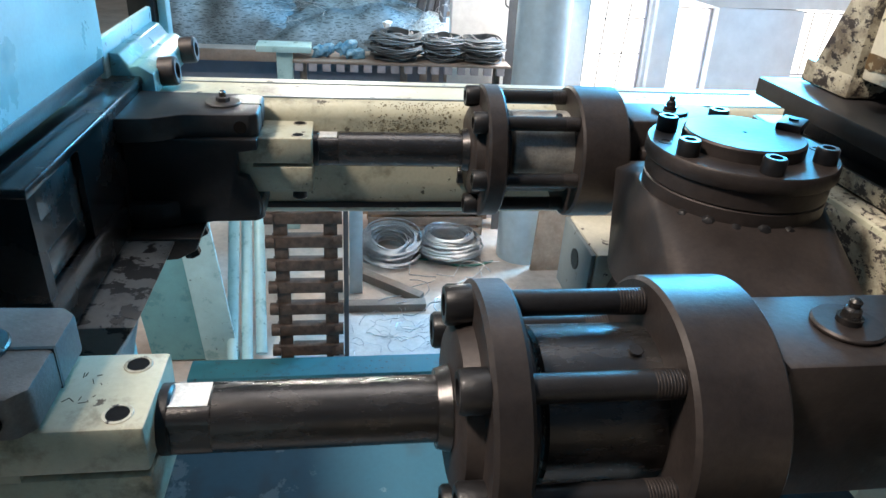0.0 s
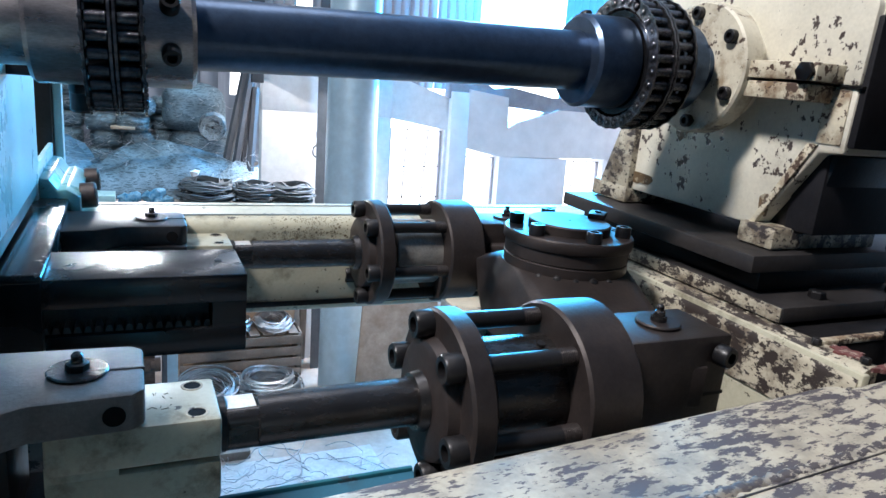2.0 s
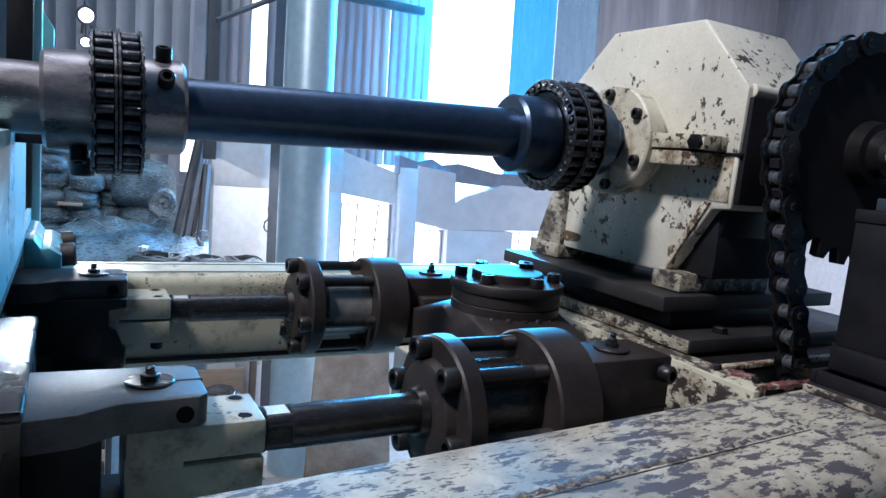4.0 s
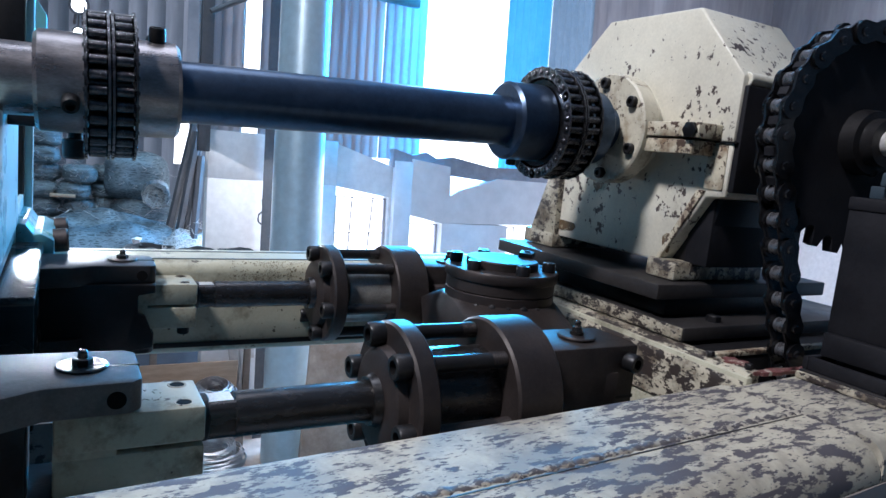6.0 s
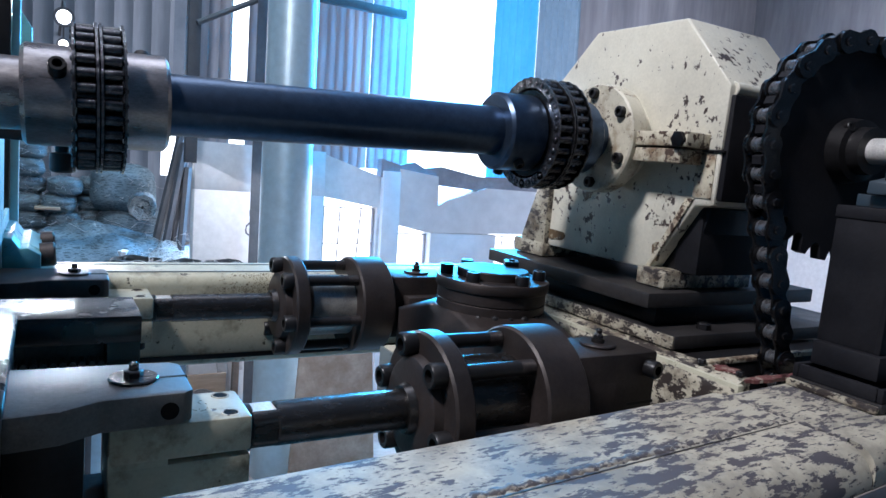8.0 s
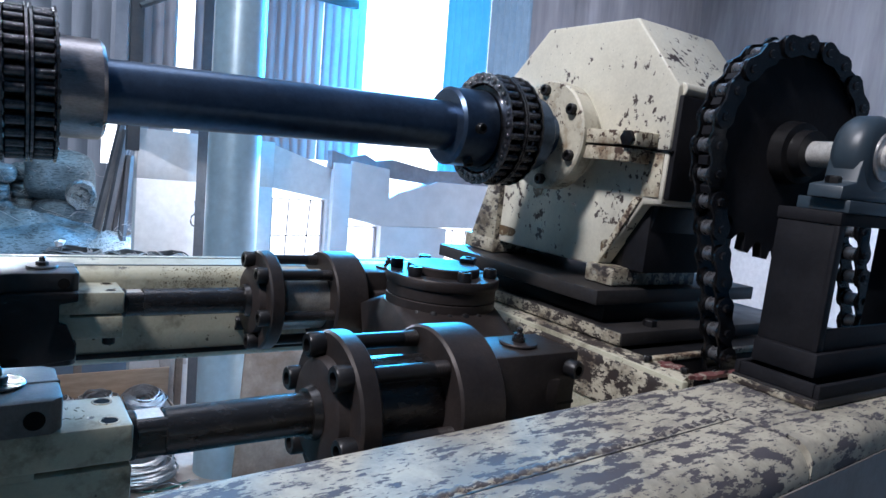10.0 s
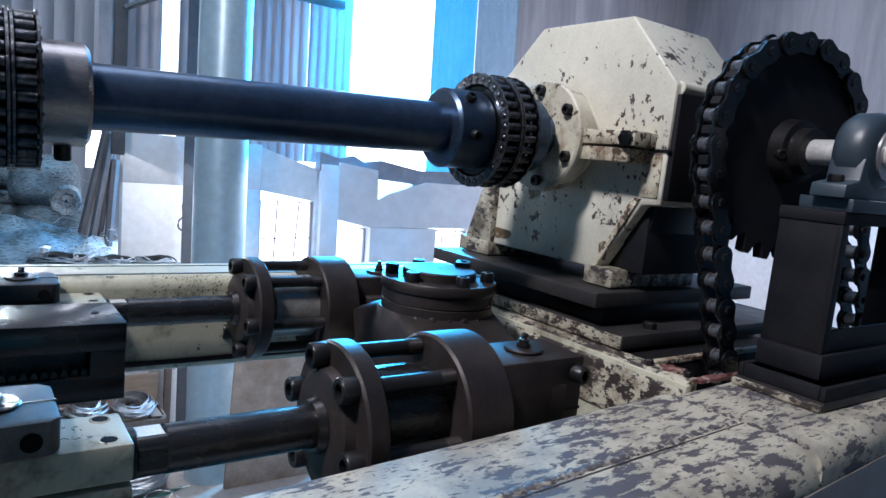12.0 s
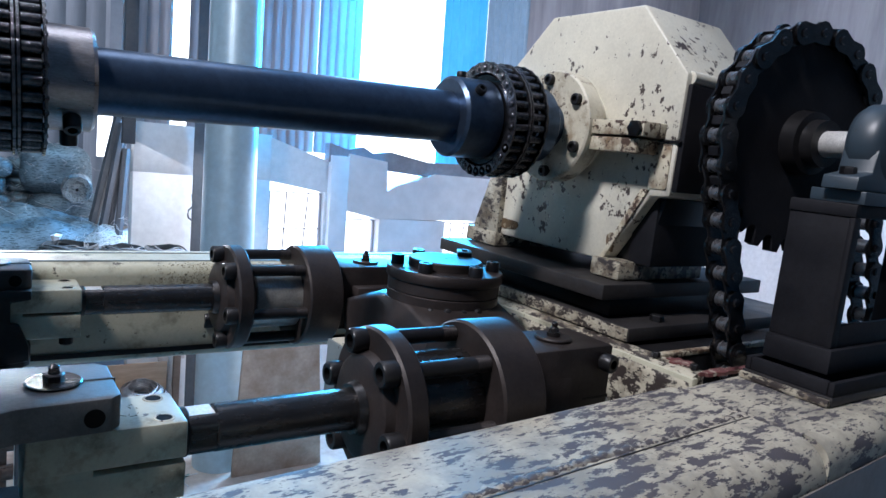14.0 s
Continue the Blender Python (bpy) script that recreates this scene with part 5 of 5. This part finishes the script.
def lower_machine():
    """Teal frame with its lifting chain, seen down between the bed beams."""
    f = thing("teal_machine", "teal-painted machine standing on the floor below", "machine")
    bm = B()
    extrude_poly(bm, [(-1.95, -0.3), (-1.45, -0.3), (-1.24, -2.78), (-1.72, -2.78)], "y", 5.36, 5.8, 0.01)
    part("post", bm, M_TEAL, f)
    bm = B()
    extrude_poly(bm, [(-1.45, -0.3), (-1.20, -0.3), (-0.95, -2.78), (-1.25, -2.78)], "y", 5.32, 5.36, 0.006)
    part("face_plate", bm, M_PALETEAL, f)
    part("rail", box(B(), -1.3, 2.6, 4.80, 5.06, FLOOR_Z, FLOOR_Z + 0.24, 0.012), M_DARKTEAL, f, "dark teal floor rail")
    for i in range(3):
        bm = B()
        rod(bm, (-1.02 + 0.09 * i, 6.6 + 0.1 * i, -1.0), (-1.0 + 0.12 * i, 5.2 + 0.1 * i, FLOOR_Z + 0.05), 0.05, 14)
        part("pipe", bm, M_PALETEAL, f)
    part("grey_upright", box(B(), 0.06, 0.20, 6.5, 6.64, FLOOR_Z, -0.9, 0.006), M_COLUMN, f)
    c = thing("ladder_chain", "rusty black ladder chain hanging in the lower frame", "chain", Matrix.Translation((0.0065, 0.0065, 0.193)) @ Matrix.Scale(0.8375, 4))
    for i in range(11):
        z = -0.80 - 0.27 * i
        bm = B()
        box(bm, -0.72, -0.06, 6.34, 6.46, z, z + 0.13, 0.012)
        for s in (-0.78, -0.10):
            rod(bm, (s, 6.38, z + 0.06), (s + 0.09, 6.38, z + 0.06), 0.07, 10)
        box(bm, -0.70, -0.56, 6.38, 6.44, z - 0.15, z + 0.01, 0.006)
        box(bm, -0.20, -0.06, 6.38, 6.44, z - 0.15, z + 0.01, 0.006)
        part("rung", bm, M_RUSTCHAIN, c)
    part("side_bar", box(B(), 0.0, 0.05, 6.36, 6.42, -3.55, -0.6, 0.004), M_IRON, c)
    y = thing("yellow_cap", "small yellow plastic cap on the frame", "cap")
    part("cap", lathe(B(), (-0.66, 6.9, -1.05), (0, 0, 1), [(0, 0), (0, 0.045), (0.05, 0.05), (0.08, 0.03), (0.08, 0)], 14), M_YELLOW, y)
    bp = thing("drip_panel", "wet blue painted drip panel under the links", "panel")
    bm = B()
    extrude_poly(bm, [(0.47, 0.455), (0.765, 0.495), (0.765, 0.485), (0.47, 0.445)], "x", -0.6, 0.24)
    part("panel", bm, M_BLUEPANEL, bp)
    part("rim", box(B(), -0.6, 0.24, 0.763, 0.772, 0.470, 0.502, 0.002), M_DARKTEAL, bp, "raised dark teal rim")
    # added black block that makes the gap under the near link dark
    sp = thing("dark_filler", "black block added to fill the dark gap under the near link", "sump")
    part("filler_block", box(B(), 0.262, 0.76, 0.42, 0.75, 0.34, 0.45, 0.006), M_OILY, sp)
    for x in (0.30, 0.66):
        part("leg", box(B(), x, x + 0.06, 0.55, 0.61, FLOOR_Z, 0.342, 0.003), M_OILY, sp)
    fb = thing("far_support_block", "cream casting with a dark bolt hole below the rocker", "casting")
    bm = B()
    box(bm, 0.43, 0.60, 0.95, 1.10, 0.56, 0.69, 0.006)
    part("block", bm, M_CREAM, fb)
    part("end_face", box(B(), 0.422, 0.43, 0.952, 1.098, 0.562, 0.688, 0.002), M_GREYPAINT, fb)
    part("bolt_hole", lathe(B(), (0.4225, 1.02, 0.645), (-1, 0, 0), [(0, 0), (0, 0.018), (0.002, 0.018), (0.002, 0)], 20), M_OILY, fb)
    pv = thing("pivot_pedestal", "black cast pedestal under the rocker", "pedestal")
    part("pedestal", lathe(B(), (PIVOT.x, PIVOT.y, 0.50), (0, 0, 1), [(0, 0), (0, 0.16), (0.14, 0.14), (0.195, 0.12), (0.195, 0)], 40), M_OILY, pv)
    part("cross_tie", box(B(), 0.62, 1.25, 0.72, 1.0, 0.5, 0.56, 0.004), M_OILY, pv)


wire_coils()
floor_things()
lower_machine()


# ---- store of netting behind ----
def netting_roll(name, p, d, r, L, label):
    n = thing(name, label, "netting roll", None, "rolls of netting")
    bm = B()
    lathe(bm, p, d, [(0, r * 0.12), (0.02, r * 0.55), (0, r * 0.7), (0, r), (L * 0.5, r * 1.04), (L, r), (L, r * 0.12), (0, r * 0.12)], 22)
    rnd = random.Random(int(p[0] * 100) + int(r * 1000))
    for v in bm.verts:
        v.co += Vector((rnd.uniform(-1, 1), rnd.uniform(-1, 1), rnd.uniform(-1, 1))) * r * 0.07
    part("roll", bm, M_NETPALE, n)
    bm = B()
    m = basis(p, d)
    for i in range(10):
        a0 = 2 * math.pi * i / 10
        pts = [m @ Vector((r * 1.07 * math.cos(a0 + 2.4 * s / 12), r * 1.07 * math.sin(a0 + 2.4 * s / 12), L * s / 12)) for s in range(13)]
        qts = [m @ Vector((r * 1.07 * math.cos(a0 - 2.4 * s / 12), r * 1.07 * math.sin(a0 - 2.4 * s / 12), L * s / 12)) for s in range(13)]
        for P in (pts, qts):
            for u, v in zip(P, P[1:]):
                rod(bm, u, v, 0.006, 3, 0.001)
    tagged(part("mesh_wire", bm, M_WIRE, n), kind="stuff")


def heap(name, cx, cy, z0, w, d, h, seed, label, mat=None):
    """A slack heap of folded netting: an uneven mound with loose wires over it."""
    o = thing(name, label, "netting heap", None, "heaps of netting")
    bm = B()
    nx, ny = 26, 16
    grid = []
    for j in range(ny + 1):
        row = []
        for i in range(nx + 1):
            u, v = 2 * i / nx - 1, 2 * j / ny - 1
            f = max(0.0, 1 - u * u) ** 0.6 * max(0.0, 1 - v * v) ** 0.6
            q = noise.noise(Vector((u * 2.3 + seed, v * 2.3, seed)))
            q2 = noise.noise(Vector((u * 7 + seed, v * 7, seed * 2.0)))
            row.append(bm.verts.new((cx + u * w, cy + v * d, z0 + max(0.0, f * h * (1 + 0.45 * q) + 0.10 * h * q2 * f))))
        grid.append(row)
    for j in range(ny):
        for i in range(nx):
            bm.faces.new((grid[j][i], grid[j][i + 1], grid[j + 1][i + 1], grid[j + 1][i]))
    part("mound", bm, mat or M_NET, o)
    bm = B()
    rnd = random.Random(seed * 7)
    for i in range(36):
        u, v = rnd.uniform(-0.85, 0.85), rnd.uniform(-0.9, 0.3)
        f = max(0.0, 1 - u * u) ** 0.6 * max(0.0, 1 - v * v) ** 0.6
        p = Vector((cx + u * w, cy + v * d, z0 + f * h * 1.12 + 0.01))
        a = rnd.uniform(0, 6.28)
        for s in range(4):
            q = p + Vector((math.cos(a) * 0.11, math.sin(a) * 0.06, rnd.uniform(-0.05, 0.06)))
            rod(bm, p, q, 0.003, 3, 0.0005)
            p, a = q, a + rnd.uniform(-1.2, 1.2)
    tagged(part("loose_wire", bm, M_WIRE, o), kind="stuff")


def tyre_like(name, x, y, z, R, r, label):
    o = thing(name, label, "wire coil", None, "dark wire coils")
    tagged(part("winding", ringcurve(B(), x, y, z, R, r, 64, int(x * 50) + 5, 1.1, wire=0.011), M_NET, o), kind="stuff")


def bale(name, x, y, z, rx, ry, rz, seed, label, mat):
    """A slumped bale of netting, its skin creased and its edges soft."""
    o = thing(name, label, "netting bale", None, "bales of netting")
    bm = B()
    bmesh.ops.create_icosphere(bm, subdivisions=4, radius=1.0)
    for v in bm.verts:
        d = v.co.copy()
        q = 1 + 0.10 * noise.noise(d * 1.7 + Vector((seed, 0, 0))) + 0.035 * noise.noise(d * 6.0 + Vector((0, seed, 0)))
        sq = (abs(d.x) ** 3 + abs(d.y) ** 3 + abs(d.z) ** 3) ** (-1 / 3)
        v.co = Vector((x + d.x * rx * q * sq, y + d.y * ry * q * sq, z + d.z * rz * q * sq))
    part("bale", bm, mat, o)
    bm = B()
    rnd = random.Random(seed)
    for i in range(46):
        a, b_ = rnd.uniform(3.4, 6.0), rnd.uniform(-0.7, 1.3)
        p = Vector((x + rx * math.cos(a) * math.cos(b_), y + ry * math.sin(a) * math.cos(b_), z + rz * math.sin(b_)))
        for s_ in range(3):
            q = p + Vector((rnd.uniform(-0.07, 0.07), rnd.uniform(-0.05, 0.0), rnd.uniform(-0.04, 0.05)))
            rod(bm, p, q, 0.003, 3, 0.0005)
            p = q
    tagged(part("loose_wire", bm, M_WIRE, o), kind="stuff")


def store():
    heap("netting_heap", 0.30, 9.75, -0.75, 1.25, 0.60, 0.56, 2, "slack heap of grey folded wire netting", M_NETGREY)
    heap("netting_heap", 1.35, 9.5, -0.75, 0.95, 0.40, 0.40, 5, "loose heap of pale hexagonal wire netting", M_NETPALE)
    heap("netting_heap", -1.5, 9.9, -0.75, 1.0, 0.6, 0.8, 8, "slack heap of grey folded wire netting", M_NETGREY)
    st = thing("storage_deck", "low plank deck under the stored netting", "deck")
    part("deck", box(B(), -6.0, 2.4, 9.05, 12.6, -0.90, -0.75, 0.01), M_PALLET, st)
    for i in range(9):
        part("slat", box(B(), 1.0 + 0.16 * i, 1.09 + 0.16 * i, 8.98, 9.05, -1.08, -0.80, 0.004), M_PALLET, st)
    ps = thing("pallet_stand", "grey slatted pallet on a stand under wire coils", "pallet")
    part("top", box(B(), -0.55, 1.95, 7.95, 8.48, -0.65, -0.62, 0.004), M_PALLET, ps)
    for i in range(16):
        part("slat", box(B(), -0.53 + 0.155 * i, -0.44 + 0.155 * i, 7.96, 8.04, -0.74, -0.65, 0.004), M_PLASTERWORN, ps)
    for x in (-0.5, 0.7, 1.85):
        part("leg", box(B(), x, x + 0.08, 8.38, 8.46, FLOOR_Z, -0.65, 0.004), M_PALLET, ps)
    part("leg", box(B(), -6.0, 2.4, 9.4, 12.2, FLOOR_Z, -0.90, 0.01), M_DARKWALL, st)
    for x, y, z, R, r in ((0.62, 8.2, -0.62, 0.22, 0.14), (1.17, 8.2, -0.62, 0.16, 0.13), (1.64, 8.2, -0.62, 0.17, 0.13)):
        tyre_like("dark_wire_coil", x, y, z, R, r, "small dark coil of wire on a pallet stand")
    rnd = random.Random(31)
    for col, (x, y, top) in enumerate(((-0.95, 10.6, 7), (-0.50, 10.45, 7), (-0.10, 10.35, 5), (-1.4, 10.7, 8), (0.28, 10.7, 5))):
        for i in range(top):
            bale("netting_bale", x + rnd.uniform(-0.04, 0.04), y + rnd.uniform(-0.05, 0.05), -0.62 + 0.235 * i, 0.215, 0.26, 0.135, 10 * col + i + 1, "tied grey bale of wire netting in a stack", M_BUNDLE)
    bale("netting_bale", 0.78, 10.55, -0.35, 0.50, 0.4, 0.42, 77, "large slumped bale of pale wire netting", M_NETGREY)
    bale("netting_bale", 0.66, 10.5, 0.32, 0.44, 0.36, 0.36, 78, "large slumped bale of grey wire netting", M_NETGREY)
    netting_roll("netting_roll", (0.86, 9.85, 0.12), (0.1, 1, 0.06), 0.17, 0.5, "small roll of wire netting, its end open")
    for i, (x, z, a) in enumerate(((-0.22, -0.54, 0.4), (0.02, -0.50, 0.7), (0.14, -0.56, -0.3))):
        o = thing("wrapped_bundle", "bundle in shiny blue plastic wrap", "bundle", None, "wrapped bundles")
        bm = B()
        lathe(bm, (x - 0.12 * math.cos(a), 8.12, z - 0.05 * math.sin(a)), (math.cos(a), 0.1, 0.4 * math.sin(a)), [(0, 0), (0.01, 0.05), (0.05, 0.065), (0.08, 0.075), (0.12, 0.06), (0.16, 0.074), (0.20, 0.055), (0.24, 0.04), (0.25, 0)], 22)
        for v in bm.verts:
            v.co += Vector((1, 0.6, 1)) * 0.045 * noise.noise(v.co * 19)
        part("wrap", bm, M_BLUEWRAP, o)
    hk = thing("wire_hook", "bent dark wire hooked on the pale wall", "hook")
    part("wire", strand(B(), [Vector((x, 8.3, z)) for x, z in ((1.936, 0.30), (1.945, 0.22), (1.956, 0.164), (1.93, 0.13), (1.902, 0.104), (1.895, 0.05), (1.905, 0.01), (1.938, -0.018))], 0.011), M_IRON, hk)
    pb = thing("pale_board", "pale board lying on the netting stack", "board")
    part("board", box(B(), -0.42, -0.12, 10.02, 10.35, 0.02, 0.055, 0.004), M_WOOD, pb)
    gap = thing("daylight_gap", "narrow gap in the far wall, blazing with daylight", "", None, "", "structure")
    part("opening", box(B(), 1.40, 1.62, 12.3, 12.32, 0.45, 1.5, 0), M_DAY, gap)
    for x0, z0, x1, z1, y, r_ in ((0.95, -0.70, 1.34, 1.25, 9.75, 0.06), (1.08, -0.70, 1.36, 1.05, 9.65, 0.055), (1.30, -0.70, 1.40, 0.72, 9.6, 0.055), (1.18, -0.70, 1.39, 0.95, 9.7, 0.05)):
        p = thing("leaning_bar", "dark steel section leaning against the wall", "steel bar", None, "leaning bars")
        bm = B()
        rod(bm, (x0, y - 0.15, z0), (x1, y + 0.05, z1), r_, 6)
        part("bar", bm, M_IRON, p)
    w = thing("white_bag", "white plastic bag tied at the top", "bag")
    bm = B()
    lathe(bm, (0.57, 9.12, -0.75), (0, 0, 1), [(0, 0), (0, 0.10), (0.08, 0.12), (0.20, 0.10), (0.26, 0.05), (0.32, 0.03), (0.38, 0.06), (0.40, 0)], 14)
    rnd = random.Random(2)
    for v in bm.verts:
        v.co += Vector((rnd.uniform(-1, 1), rnd.uniform(-1, 1), rnd.uniform(-1, 1))) * 0.014
    part("bag", bm, M_WHITEBAG, w)
    t = thing("teal_trestle", "small teal steel trestle", "trestle")
    part("top", box(B(), -0.95, -0.35, 8.0, 8.3, -0.55, -0.48, 0.006), M_PALETEAL, t)
    part("leg", box(B(), -0.74, -0.56, 8.1, 8.2, FLOOR_Z, -0.55, 0.006), M_PALETEAL, t)
    fl = thing("flood_lamp", "two small bright flood lamps hung high at the back", "lamp")
    for z, r_ in ((2.40, 0.095), (2.09, 0.06)):
        h = part("housing", lathe(B(), (-0.14, 9.16, z), (0, -1, -0.15), [(0, 0), (0, r_ * 0.6), (0.05, r_ * 1.15), (0.10, r_ * 1.2), (0.10, r_), (0.06, 0)], 20), M_IRON, fl)
        part("glass", lathe(B(), (-0.14, 9.085, z - 0.01), (0, -1, -0.15), [(0, 0), (0, r_ * 0.98), (0.03, r_ * 0.7), (0.045, 0)], 20), M_LAMP, h)
    part("drop_rod", box(B(), -0.15, -0.13, 9.16, 9.18, 2.15, 2.6, 0.002), M_IRON, fl)
    part("arm", box(B(), -0.16, -0.12, 9.16, 15.8, 2.6, 2.65, 0.002), M_IRON, fl)


store()


# ---- what moves ----
def swing(rows):
    """Rows of (seconds, 0 for the left position to 1 for the right)."""
    return [(t, L_ANGLE + (R_ANGLE - L_ANGLE) * f) for t, f in rows]


ROCK = [(0.0, 0.0), (1.0, 0.0), (2.05, 0.0), (2.2, 0.22), (2.35, 0.72), (2.55, 1.0), (3.4, 1.0), (4.4, 1.0), (5.05, 1.0), (5.2, 0.78), (5.32, 0.42), (5.42, 0.12), (5.55, 0.0), (6.5, 0.0), (7.5, 0.0),
        (7.6, 0.1), (7.7, 0.42), (7.8, 0.75), (7.95, 0.98), (8.1, 1.0), (9.2, 1.0), (9.5, 1.0), (9.65, 0.8), (9.8, 0.4), (9.95, 0.04), (10.1, 0.0), (11.0, 0.0), (11.85, 0.0), (12.0, 0.15), (12.1, 0.42), (12.2, 0.75), (12.35, 0.98), (12.5, 1.0), (14.0, 1.0)]
SLIDE = [(0.0, -0.322), (0.1, -0.29), (0.2, -0.25), (0.4, -0.203), (0.6, -0.165), (0.8, -0.13), (1.0, -0.112), (1.2, -0.075), (1.5, -0.052), (2.0, -0.042), (2.45, -0.052), (2.6, -0.068), (2.8, -0.115), (3.0, -0.187),
         (3.2, -0.267), (3.4, -0.345), (3.7, -0.385), (5.1, -0.385), (5.5, -0.318), (6.25, -0.318), (6.4, -0.305), (6.5, -0.263), (6.6, -0.22), (6.8, -0.143), (7.0, -0.087), (7.2, -0.06), (7.5, -0.046), (7.6, -0.044), (7.7, -0.064),
         (7.9, -0.115), (8.1, -0.186), (8.3, -0.284), (8.5, -0.36), (8.8, -0.385), (9.6, -0.385), (10.0, -0.318), (10.7, -0.316), (10.85, -0.30), (11.1, -0.18), (11.3, -0.109), (11.5, -0.066), (11.7, -0.042), (11.95, -0.046), (12.1, -0.087),
         (12.3, -0.15), (12.5, -0.218), (12.7, -0.31), (12.9, -0.365), (13.2, -0.385), (14.0, -0.385)]


def motions():
    base = math.sin(radians(L_ANGLE))
    walk(ROCKER_OB, [(t, Matrix.Translation(PIVOT) @ pose(0, 0, 0, 0, 0, a)) for t, a in swing(ROCK)])
    for ob, x, y, sign in ((NEAR_LINK, NEAR_PIN, NEAR_Y, 1), (FAR_LINK, FAR_PIN, FAR_Y, -1), (NEAR_CAR, 0, 0, 1), (FAR_CAR, 0, 0, -1)):
        walk(ob, [(t, pose(x + sign * ARM * (math.sin(radians(a)) - base), y, 0)) for t, a in swing(ROCK)])
    walk(SLIDE_OB, [(t, pose(x, 0.886, 0)) for t, x in SLIDE])
    d = SHAFT_B - SHAFT_A
    lie = Matrix.Translation(SHAFT_A) @ pose(0, 0, 0, 0, -math.degrees(math.atan2(d.z, d.x)), math.degrees(math.atan2(d.y, d.x)))
    walk(SHAFT_OB, [(float(t), lie @ pose(0, 0, 0, -24.0 * (t - 6.5))) for t in range(15)])
    speed = radians(DEG_PER_S) * PITCH_R
    step = 360.0 / TEETH
    mesh_in = 0.5 * step - math.degrees(math.pi - (0.5 * PITCH + CHAIN_START - DROP) / PITCH_R)
    walk(SPROCKET_OB, [(0.5 * i, CHAIN_LIE @ pose(0, 0, 0, 0, mesh_in % step + DEG_PER_S * 0.5 * i)) for i in range(29)])
    low = Matrix.Translation(CHAIN_LIE @ Vector((0, 0, -DROP))) @ Matrix.Rotation(radians(-9.0), 4, "Z")
    walk(DRIVER_OB, [(0.5 * i, low @ pose(0, 0, 0, 0, DEG_PER_S * 0.5 * i)) for i in range(29)])
    for k, ob in enumerate(LINKS):
        rows = []
        for i in range(57):
            x, z, a = chain_pose(CHAIN_START + k * PITCH + speed * 0.25 * i)
            rows.append((0.25 * i, CHAIN_LIE @ pose(x, 0, z, 0, -a, 0)))
        walk(ob, rows)


motions()
